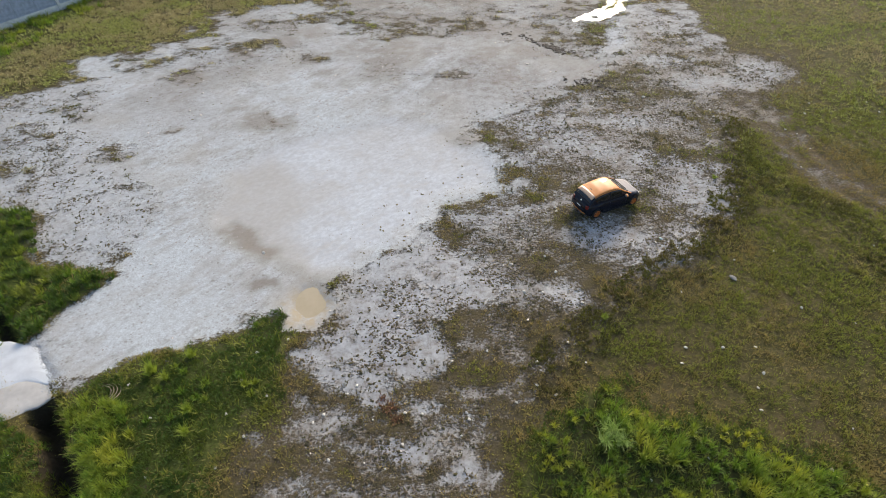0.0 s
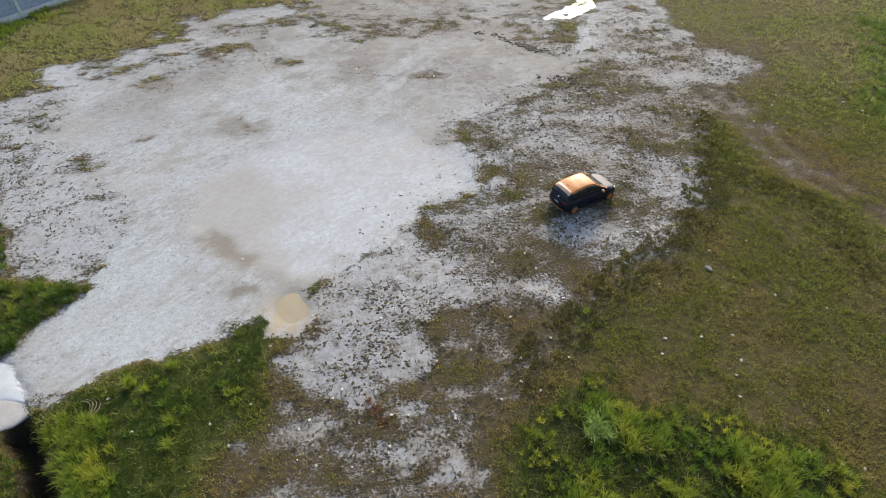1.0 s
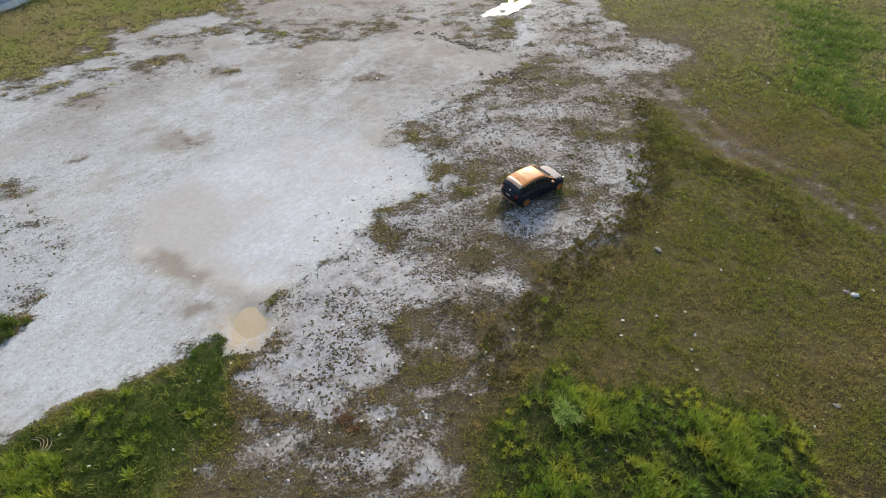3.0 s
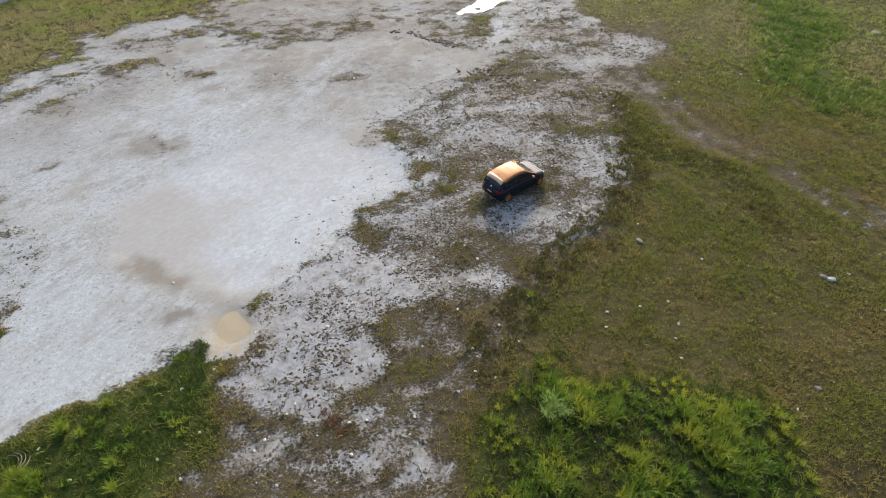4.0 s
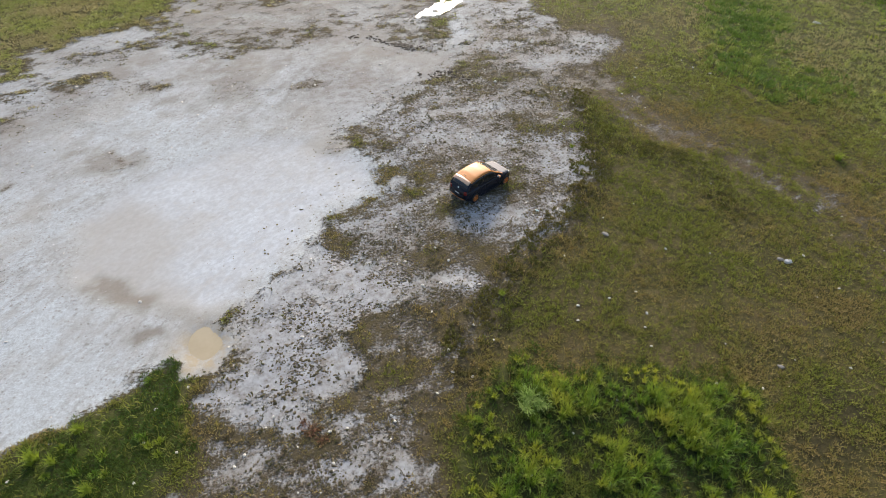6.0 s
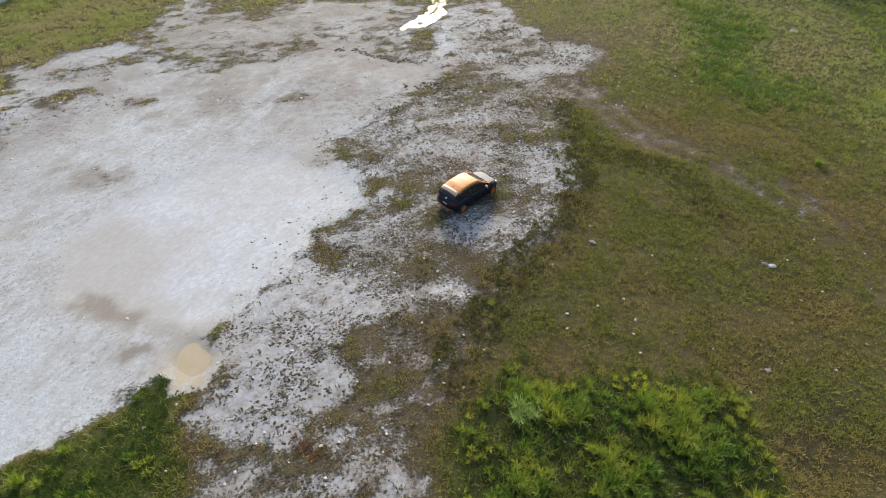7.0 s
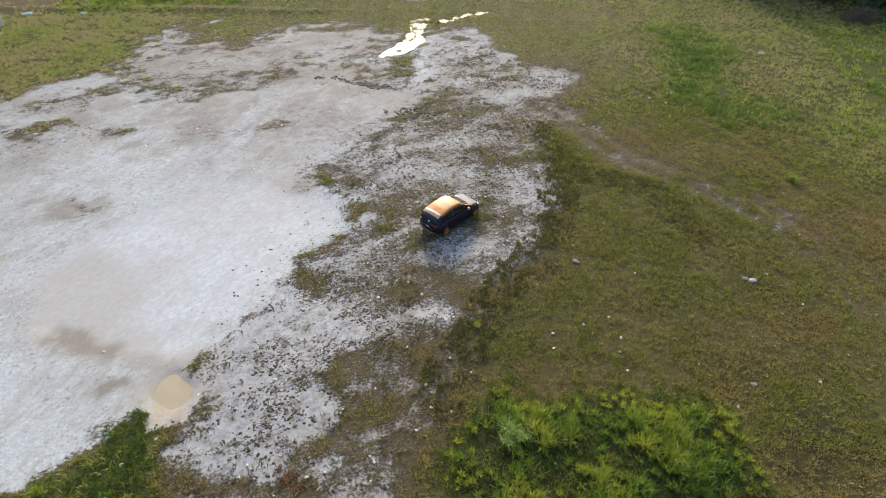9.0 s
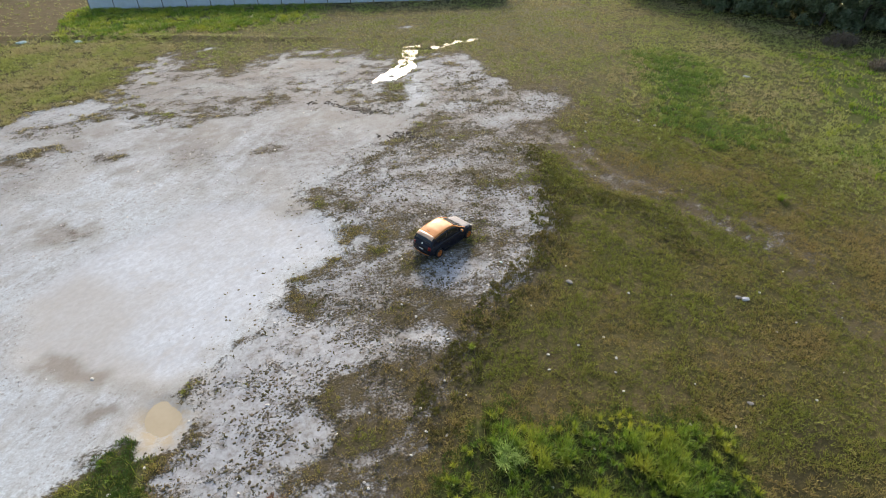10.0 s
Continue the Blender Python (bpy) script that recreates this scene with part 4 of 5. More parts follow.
def bank_growth():
    x, y = scatter(60000, 2, 26, 11, 36)
    f, z = lookup(x, y)
    keep = rng.rand(len(x)) < 0.75 * smooth(0.05, 0.7, f["bank"]) * smooth(0.40, 0.62, 0.5 * fbm(x, y, 1.4, 131) + 0.5 * fbm(x, y, 0.5, 135, 2))
    x, y, z = x[keep], y[keep], z[keep]
    n, k = len(x), 8
    a, r = rng.rand(n * k) * math.tau, 0.09 * np.sqrt(rng.rand(n * k))
    rep = lambda v: np.repeat(v, k)
    size = rep(0.045 + 0.085 * rng.rand(n))
    return (rep(x) + np.cos(a) * r, rep(y) + np.sin(a) * r, rep(z) - 0.01, size * (0.6 + 0.8 * rng.rand(n * k)), 0.04 + 0.02 * rng.rand(n * k), 0.3 + 0.7 * rng.rand(n * k), rep(np.clip(1.6 * (fbm(x, y, 1.5, 133) - 0.35), 0, 1)))


tagged(new("bank_weeds", blade_mesh("bank_weeds", *bank_growth(), BANK_LEAF)), "dark olive weeds along a low earth bank", "weeds", kind="stuff")


def domes(name, x, y, z, size, flat, tint, material):
    """Low rough cushions: growth or clods of mud."""
    n = len(x)
    a = np.arange(6) / 6 * math.tau
    wob = lambda lo: 1 + lo * (rng.rand(n, 6) - 0.5)
    turn = rng.rand(n, 1) * math.tau
    long_ = 0.75 + 0.7 * rng.rand(n, 1)
    def ring(r, hgt, lo):
        rr = size[:, None] * r * wob(lo)
        px, py = np.cos(a)[None] * rr * long_, np.sin(a)[None] * rr / long_
        c, s = np.cos(turn), np.sin(turn)
        return np.stack([x[:, None] + px * c - py * s, y[:, None] + px * s + py * c, z[:, None] + size[:, None] * flat * hgt * wob(0.5)], 2)
    top = np.stack([x, y, z + size * flat], 1)[:, None]
    verts = np.concatenate([top, ring(0.6, 0.8, 0.7), ring(1.0, -0.15, 0.8)], 1).reshape(-1, 3)
    tris = [(0, 1 + k, 1 + (k + 1) % 6) for k in range(6)]
    quad = [(1 + k, 7 + k, 7 + (k + 1) % 6, 1 + (k + 1) % 6) for k in range(6)]
    start = (np.arange(n) * 13)[:, None, None]
    me = mesh_of(name, verts, [(start + np.array(tris)[None]).reshape(-1, 3), (start + np.array(quad)[None]).reshape(-1, 4)], material)
    values(me, "tint", np.repeat(tint, 13))
    return me


x, y = scatter(400000, -34, 30, 6, 52)
f, z = lookup(x, y)
grow = 0.6 * fbm(x, y, 2.0, 111) + 0.4 * fbm(x, y, 0.6, 113, 2)
edge = smooth(0.3, 0.5, f["bare"]) * smooth(1.0, 0.8, f["bare"])
keep = (rng.rand(len(x)) < 0.55 * edge * (0.15 + smooth(0.42, 0.6, grow)) * smooth(0.15, 0.6, f["wet"]) * np.where(y > 38, 0.3, 1.0) * (1 - 0.75 * f["core"]) * (0.25 + 0.75 * smooth(0.45, 0.58, fbm(x, y, 1.6, 115)))) & (f["mud"] < 0.1)
shore = inside(YARD_GRAVEL, x, y)
keep |= (rng.rand(len(x)) < 0.035 * smooth(4.0, 0.0, shore)) & (shore > 0) & (x > -5) & (y < 31) & (f["mud"] < 0.1)
x, y, z = x[keep], y[keep], z[keep]
tagged(new("mud_clods", domes("mud_clods", x, y, z, 0.022 + 0.062 * rng.rand(len(x)) ** 3, 0.4, np.clip(0.5 + 0.9 * (rng.rand(len(x)) - 0.5), 0, 1), WEED)),
       "dark clods and weed cushions dotted on pale mud", "clods", kind="stuff")


def ridge(line, n, spread):
    """Dark lumps of churned mud thrown up along a line."""
    u = rng.rand(n) * (len(line) - 1)
    i = np.minimum(u.astype(int), len(line) - 2)
    p = np.array(line, float)
    q = p[i] + (p[i + 1] - p[i]) * (u - i)[:, None] + rng.normal(0, spread, (n, 2))
    q = q[fbm(q[:, 0], q[:, 1], 0.9, 117) > 0.44]
    me = domes("mud_ridge", q[:, 0], q[:, 1], lookup(q[:, 0], q[:, 1])[1], 0.04 + 0.13 * rng.rand(len(q)) ** 2.5, 0.45, np.full(len(q), 0.3), DARK_MUD)
    return tagged(new("mud_ridge", me), "dark lumps of churned mud across the tracks", "mud", kind="stuff")


DARK_MUD = plain("dark_mud", (0.085, 0.066, 0.046), 0.7, grain=14, vary=0.25, bump=0.4)
ridge([(4.8, 47.1), (6.4, 47.6), (7.5, 45.6), (9.1, 44.1), (10.4, 43.5)], 150, 0.24)
ridge([(8.6, 44.7), (9.2, 44.3), (9.8, 43.9)], 110, 0.30)
ridge([(9.8, 38.9), (11.2, 38.1), (12.6, 38.0)], 160, 0.5)


def fringe(line, n, spread):
    """Pale gravel spilt over the edge of the cement."""
    u = rng.rand(n) * (len(line) - 1)
    i = np.minimum(u.astype(int), len(line) - 2)
    p = np.array(line, float)
    q = p[i] + (p[i + 1] - p[i]) * (u - i)[:, None] + rng.normal(0, spread, (n, 2))
    size = 0.008 + 0.03 * rng.rand(n) ** 3
    me = domes("spilt_gravel", q[:, 0], q[:, 1], np.maximum(lookup(q[:, 0], q[:, 1])[1], 0.035), size, 0.5, np.full(n, 0.3), PALE_GRAVEL)
    return tagged(new("spilt_gravel", me), "pale crushed stone spilt over the cement's edge", "gravel", kind="stuff")


PALE_GRAVEL = plain("pale_gravel", (0.50, 0.52, 0.53), 0.85, grain=14, vary=0.2)
fringe([(-17.9, 14.6), (-17.3, 14.1), (-16.6, 13.4), (-15.9, 12.7), (-15.7, 12.2)], 1600, 0.22)


def pebbles(count):
    """Loose stones of the gravel, many and small."""
    x, y = scatter(count, -34, 30, 8, 56)
    f, z = lookup(x, y)
    dirty = smooth(0.40, 0.60, 0.6 * fbm(x, y, 5.0, 121) + 0.4 * fbm(x, y, 1.2, 123, 2))
    keep = (f["bare"] > 0.5) & (rng.rand(count) < (0.06 + 0.9 * dirty) * (1 - 0.9 * f["pool"]) * np.where(y < 21, 0.12, 1.0)) & (f["mud"] < 0.1)
    x, y, z = x[keep], y[keep], z[keep]
    n = len(x)
    size = (0.016 + 0.045 * rng.rand(n) ** 4) * (0.75 + 0.007 * y)
    base = np.array([(1, 0, 0.1), (0.3, 0.9, 0.0), (-0.8, 0.5, 0.1), (-0.7, -0.6, 0.0), (0.4, -0.9, 0.1), (0, 0, 0.8)])
    a = rng.rand(n) * math.tau
    p = base[None] * (0.7 + 0.6 * rng.rand(n, 6, 1)) * size[:, None, None]
    c, s = np.cos(a)[:, None], np.sin(a)[:, None]
    verts = np.stack([x[:, None] + p[..., 0] * c - p[..., 1] * s, y[:, None] + p[..., 0] * s + p[..., 1] * c, z[:, None] + p[..., 2] - 0.004], 2).reshape(-1, 3)
    tris = np.array([(k, (k + 1) % 5, 5) for k in range(5)])
    return mesh_of("loose_pebbles", verts, [((np.arange(n) * 6)[:, None, None] + tris[None]).reshape(-1, 3)], PEBBLE)


tagged(new("loose_pebbles", pebbles(90000)), "loose grey and brown pebbles of crushed gravel", "gravel", kind="stuff")


def tuft(x, y, size, material, tint, label, blades=90, spread=0.32, low=1.0):
    """One bunch that stands out from the grass round it."""
    a, r = rng.rand(blades) * math.tau, spread * size * np.sqrt(rng.rand(blades)) * (0.6 + 0.4 * np.sin(3 * np.arange(blades)))
    bx, by = np.cos(a) * r, np.sin(a) * r
    me = blade_mesh("weed_tuft", bx, by, np.zeros(blades), low * size * (0.5 + 0.6 * rng.rand(blades)), np.full(blades, 0.028), 0.3 + 0.7 * rng.rand(blades), np.full(blades, tint), material, root=(0, 0, -0.05))
    ob = new("weed_tuft", me)
    ob.location = (x, y, ground_z(x, y) - 0.02)
    return tagged(ob, label, "weed", "tufts standing out of the grass")


BRIGHT_TUFT, DARK_TUFT = "bright green bunch of long grass", "low olive weed bunch on pale gravel"
for x, y, s in [(-12.0, 13.0, 0.75), (-11.3, 12.7, 0.5), (-9.9, 11.2, 0.5), (-9.7, 10.3, 0.5), (-10.6, 13.8, 0.5), (31.1, 20.6, 0.6), (15.9, 26.4, 0.28), (7.2, 15.8, 0.32), (48.5, 29.6, 0.7)]:
    tuft(x, y, s, LUSH, 0.35, BRIGHT_TUFT)
for x, y, s in [(-25.8, 34.8, 0.5), (-26.9, 34.3, 0.4), (-25.2, 33.5, 0.4), (-18.7, 26.7, 0.3), (-24.7, 42.2, 0.4)]:
    tuft(x, y, s, BANK_LEAF, 0.35, DARK_TUFT, 260, 1.5, 0.16)
PALE_WEED = leaf_material("pale_weed_leaves", (0.34, 0.50, 0.10), (0.62, 0.78, 0.26), (0.60, 0.65, 0.18), 0.5)
for x, y, s in [(6.3, 10.3, 0.7), (6.6, 9.9, 0.6), (6.0, 9.9, 0.55)]:
    tuft(x, y, s, PALE_WEED, 0.1, "pale green leafy weed among tall grass", 120, 0.45)
RUST = leaf_material("rust_leaves", (0.20, 0.085, 0.045), (0.36, 0.17, 0.095), (0.26, 0.14, 0.08), 0.2)
for x, y, s in [(-2.1, 11.4, 0.45), (-1.8, 10.9, 0.35), (-2.4, 11.8, 0.3)]:
    tuft(x, y, s, RUST, 0.2, "rust-red withered weed among grey mud", 110, 0.9, 0.32)


# ---- stones and litter ----
def stone_mesh(seed, material, squash=0.55):
    bm = bmesh.new()
    bmesh.ops.create_icosphere(bm, subdivisions=2, radius=0.5)
    for v in bm.verts:
        n = noise.noise(v.co * 1.6 + Vector((seed * 3.1, 0, 0)))
        v.co *= 1 + 0.45 * n
        v.co.z *= squash
        v.co.x *= 1.25
    me = bpy.data.meshes.new("stone")
    bm.to_mesh(me)
    bm.free()
    me.materials.append(material)
    return me


PALE = [stone_mesh(s, STONE) for s in range(4)]
GREY = [stone_mesh(s + 9, GREY_STONE, 0.38) for s in range(2)]


def stone(x, y, size, meshes, label):
    ob = new("stone", meshes[rng.randint(len(meshes))])
    ob.location = (x, y, ground_z(x, y) + size * 0.14)
    ob.rotation_euler = (rng.uniform(-0.25, 0.25), rng.uniform(-0.25, 0.25), rng.uniform(0, 6.28))
    ob.scale = (size,) * 3
    return tagged(ob, label, "stone", "stones lying on the lot")


WHITE_LABEL, GREY_LABEL = "small pale angular stone lying on the ground", "rounded grey stone lying in short grass"
for x, y in [(16.4, 16.5), (12.0, 14.3), (12.4, 11.3), (-7.9, 14.0), (-3.5, 12.4), (13.4, 36.9), (10.0, 13.5), (11.2, 17.5), (-8.4, 11.1), (-7.5, 10.2), (-7.0, 11.9), (-12.7, 12.4), (-8.2, 12.6), (-8.2, 9.0), (-15.9, 9.4), (0.9, 11.2), (10.5, 28.1), (10.2, 29.6), (6.2, 23.4), (5.1, 19.9), (12.3, 41.2), (22.0, 40.2), (22.5, 31.8), (14.5, 19.6), (13.4, 14.3), (24.7, 33.8), (12.7, 12.3)]:
    stone(x, y, 0.085 + 0.0018 * y, PALE, WHITE_LABEL)
for x, y in [(10.4, 14.3), (13.2, 13.0), (5.5, 18.8), (3.9, 13.5), (3.8, 17.5), (6.6, 41.4), (-9.1, 20.2), (-15.8, 44.1), (-14.3, 54.8), (-18.8, 67.0), (-14.3, 80.3), (30.6, 32.8), (22.8, 14.1), (19.8, 8.0), (22.8, 11.8), (15.6, 8.2), (13.9, 8.9), (44.7, 42.0), (14.3, 36.1)]:
    stone(x, y, 0.09 + 0.0025 * y, PALE, WHITE_LABEL)
for k in range(190):
    x, y = rng.uniform(-24, 30), rng.uniform(7, 60)
    f, _ = lookup(np.array([x]), np.array([y]))
    if f["pool"][0] + f["mud"][0] < 0.1 and along(DITCH, np.array([x]), np.array([y]))[0] > 1.2:
        stone(x, y, rng.uniform(0.05, 0.11) * (1 if y < 32 else 1.4), PALE, WHITE_LABEL)
for k in range(150):
    x, y = rng.uniform(-5, 20), rng.uniform(9, 42)
    f, _ = lookup(np.array([x]), np.array([y]))
    if 0.25 < f["bare"][0] < 0.95 and f["wet"][0] > 0.4 and f["mud"][0] < 0.05:
        stone(x, y, rng.uniform(0.05, 0.12) * (1 + 0.008 * y), PALE, WHITE_LABEL)
stone(13.98, 18.34, 0.34, GREY, GREY_LABEL)
stone(17.0, 8.85, 0.24, GREY, GREY_LABEL)


def bag(x, y, size, material, label):
    """A crumpled plastic bag."""
    bm = bmesh.new()
    bmesh.ops.create_icosphere(bm, subdivisions=3, radius=0.5)
    for v in bm.verts:
        v.co *= 1 + 0.5 * noise.noise(v.co * 2.7 + Vector((x, y, 0))) + 0.25 * noise.noise(v.co * 7)
        v.co = Vector((v.co.x * size * 1.3, v.co.y * size * 0.8, max(v.co.z * 0.32, -0.10) * size))
    ob = part("plastic_bag", bm, material)
    ob.location = (x, y, ground_z(x, y) + 0.1 * size)
    ob.rotation_euler.z = x
    return tagged(ob, label, "litter", "litter on the lot")


bag(21.74, 13.97, 0.32, WHITE_BAG, "crumpled white plastic bag lying in grass")
bag(21.50, 14.22, 0.26, GREY_STONE, "crumpled grey plastic scrap beside a white bag")
bag(-21.8, 75.4, 0.8, TEAL_BAG, "pale teal plastic bag lying on far grass")
bag(-16.0, 73.5, 0.7, TEAL_BAG, "pale teal plastic bag lying near the earth step")
bag(45.8, 38.6, 0.5, WHITE_BAG, "torn white scrap lying in far long grass")
bag(11.3, 21.2, 0.16, TEAL_BAG, "small scrap of blue-green plastic on mud")


def dry_branch():
    base = empty("dry_branch", Matrix.Translation((-13.2, 12.0, ground_z(-13.2, 12.0) + 0.04)), "bare curved dry branch lying in grass", "branch")
    for k in range(4):
        bm = bmesh.new()
        r = 0.38 + 0.12 * k
        pts = [(r * math.cos(a) - 0.4, r * math.sin(a) * 0.8, 0.02 + 0.05 * math.sin(a * 1.5 + k)) for a in np.linspace(-0.4 - 0.2 * k, 1.8 - 0.3 * k, 10)]
        part("twig", tube(bm, pts, list(np.linspace(0.022, 0.008, 10)), 6), DRY_WOOD, base, round_=True)


dry_branch()


def brush_pile(x, y, r, h, label):
    n = 520
    a, q = rng.rand(n) * math.tau, np.sqrt(rng.rand(n))
    bx, by = np.cos(a) * q * r, np.sin(a) * q * r * 0.6
    bz = h * (1 - q**2) * rng.rand(n) * 0.7
    me = blade_mesh("brush_pile", bx, by, bz, h * (0.3 + 0.6 * rng.rand(n)), np.full(n, 0.09), 0.5 + 0.6 * rng.rand(n), rng.rand(n), BRUSH)
    ob = new("brush_pile", me)
    ob.location = (x, y, ground_z(x, y) - 0.03)
    return tagged(ob, label, "brush", "heaps of dead brush")


brush_pile(63.4, 43.0, 2.2, 1.1, "heap of dead brown brush near the trees")
brush_pile(60.5, 35.6, 1.8, 0.9, "low heap of dark cut brush in grass")

# ---- culvert slab over the ditch ----
def slab(outline, level, material, label):
    """A worn flat casting with an uneven rim."""
    rim = []
    for (ax, ay), (bx, by) in zip(outline, outline[1:] + outline[:1]):
        for s in np.linspace(0, 1, 9)[:-1]:
            px, py = ax + (bx - ax) * s, ay + (by - ay) * s
            rim.append((px + 0.16 * noise.noise((px * 1.1, py * 1.1, 1)) + 0.06 * noise.noise((px * 5, py * 5, 1)), py + 0.16 * noise.noise((px * 1.1, py * 1.1, 5)) + 0.06 * noise.noise((px * 5, py * 5, 5))))
    mx, my = sum(p[0] for p in rim) / len(rim), sum(p[1] for p in rim) / len(rim)
    bm = bmesh.new()
    ends = skin(bm, [[(mx + (px - mx) * q, my + (py - my) * q, level + zz) for px, py in rim] for q, zz in ((1.0, -0.09), (0.97, -0.035), (0.90, -0.01), (0.75, 0.004), (0.5, 0.008), (0.25, 0.008))], True)
    bm.faces.new(ends[-1])
    bm.faces.new(ends[0][::-1])
    bmesh.ops.recalc_face_normals(bm, faces=bm.faces[:])
    return tagged(part("cement_apron", bm, material, round_=True), label, "slab", kind="structure")


slab(APRON, 0.052, CEMENT, "pale worn cement apron where the drive crosses a ditch")
slab(APRON_STEP, 0.044, SILTY_CEMENT, "lower cement step of the apron, stained by silt")


# ---- fences ----
def precast_fence(a, b, bays):
    """Concrete posts and plinths with blue-grey infill panels."""
    ax, ay = a
    dx, dy = (b[0] - ax) / bays, (b[1] - ay) / bays
    length, turn = math.hypot(dx, dy), math.atan2(dy, dx)
    fence = empty("precast_fence", Matrix.Translation((ax, ay, 0)) @ pose(0, 0, 0, 0, 0, math.degrees(turn)), "blue-grey panel fence with pale concrete posts and plinth", "fence", kind="structure")
    post_mesh = part("post", box(bmesh.new(), (0.26, 0.26, 2.7), (0, 0, 1.25), 0.02), CONCRETE, fence, "pale concrete post")
    plinth = part("plinth", box(bmesh.new(), (length - 0.27, 0.14, 0.75), (length / 2, 0, 0.27), 0.015), CONCRETE, fence, "pale concrete plinth")
    seam = (length - 0.27) / 3
    panel = part("panel", box(bmesh.new(), (seam - 0.02, 0.06, 1.75), (0.135 + seam / 2, 0, 1.53), 0.01), BLUE_PANEL, fence, "blue-grey infill panel")
    cap = part("rail", box(bmesh.new(), (length - 0.27, 0.10, 0.09), (length / 2, 0, 2.46), 0.01), CONCRETE, fence)
    for i in range(bays + 1):
        for proto, shifts in ((post_mesh, [0]), (plinth, [0]), (cap, [0]), (panel, [0, seam, 2 * seam])):
            for s in shifts:
                if (i == 0 and s == 0) or (i == bays and proto is not post_mesh):
                    continue
                c = new(proto.name.split(".")[0], proto.data)
                c.parent, c.location = fence, (i * length + s, 0, 0)


precast_fence((-50.4, 28.1), (-23.5, 72.0), 9)


def hoarding(a, b, count):
    """Tall white sheet panels on dark steel posts."""
    dx, dy = (b[0] - a[0]), (b[1] - a[1])
    length, turn = math.hypot(dx, dy) / count, math.atan2(dy, dx)
    fence = empty("hoarding", Matrix.Translation((a[0], a[1], 0.0)) @ pose(0, 0, 0, 0, 0, math.degrees(turn)), "white sheet-metal hoarding with dark joints", "fence", kind="structure")
    bm = box(bmesh.new(), (length - 0.12, 0.03, 2.55), (length / 2, 0, 1.325), 0.006)
    for k in range(1, 12):
        box(bm, (0.05, 0.016, 2.5), (0.06 + k * (length - 0.12) / 12, -0.021, 1.325), 0.004)
    sheet = part("sheet", bm, WHITE_SHEET, fence, "white profiled metal sheet")
    post_ = part("post", box(bmesh.new(), (0.10, 0.10, 2.8), (0, 0.03, 1.3), 0.01), DARK_STEEL, fence, "dark steel post")
    for i in range(1, count + 1):
        for proto in (sheet, post_):
            if i == count and proto is sheet:
                continue
            c = new(proto.name.split(".")[0], proto.data)
            c.parent, c.location = fence, (i * length, 0, 0)


hoarding((-16.3, 88.4), (37.5, 74.4), 18)


# ---- trees along the far edge ----
def tree(seed, tall, wide):
    r = np.random.RandomState(seed)
    root = empty("tree", Matrix(), "dense dark green broadleaf tree at the lot's edge", "tree", "trees along the lot's edge")
    bm = bmesh.new()
    trunk = [(0.15 * math.sin(k), 0.12 * math.cos(k * 1.3), -0.2 + tall * 0.7 * k / 6) for k in range(7)]
    tube(bm, trunk, list(np.linspace(0.22, 0.06, 7)), 9)
    for k in range(9):
        a, h0 = r.rand() * 6.28, tall * r.uniform(0.15, 0.6)
        reach = wide * r.uniform(0.5, 0.95)
        tube(bm, [(0, 0, h0), (math.cos(a) * reach * 0.5, math.sin(a) * reach * 0.5, h0 + 0.5), (math.cos(a) * reach, math.sin(a) * reach, h0 + r.uniform(0.6, 1.6))], [0.08, 0.05, 0.02], 6)
    part("trunk", bm, BARK, root, round_=True)
    n_c, leaves = 100, 130
    ca, cq = r.rand(n_c) * 6.28, np.sqrt(r.rand(n_c))
    ch = r.rand(n_c) ** 0.8
    prof = wide * (0.75 + 0.45 * np.sin(ch * 3.0))
    cx, cy, cz = np.cos(ca) * cq * prof, np.sin(ca) * cq * prof, 0.15 + ch * tall
    cr = r.uniform(0.35, 0.8, n_c)
    v = r.normal(size=(n_c * leaves, 3))
    v = v / np.linalg.norm(v, axis=1)[:, None] * (r.rand(n_c * leaves) ** 0.4)[:, None] * np.repeat(cr, leaves)[:, None]
    c = np.stack([np.repeat(cx, leaves), np.repeat(cy, leaves), np.repeat(cz, leaves)], 1) + v
    c[:, 2] = np.maximum(c[:, 2], 0.06)
    s = r.uniform(0.10, 0.26, len(c))[:, None]
    d1 = r.normal(size=c.shape)
    d1 /= np.linalg.norm(d1, axis=1)[:, None]
    d2 = np.cross(d1, r.normal(size=c.shape))
    d2 /= np.linalg.norm(d2, axis=1)[:, None]
    verts = np.stack([c - d1 * s, c + d2 * s * 0.45, c + d1 * s, c - d2 * s * 0.45], 1).reshape(-1, 3)
    me = mesh_of("crown", verts, [np.arange(len(verts)).reshape(-1, 4)], TREE_LEAF)
    values(me, "tint", np.repeat(np.clip(r.normal(0.15, 0.25, len(c)), 0, 1), 4))
    crown = new("crown", me)
    crown.parent = root
    return root


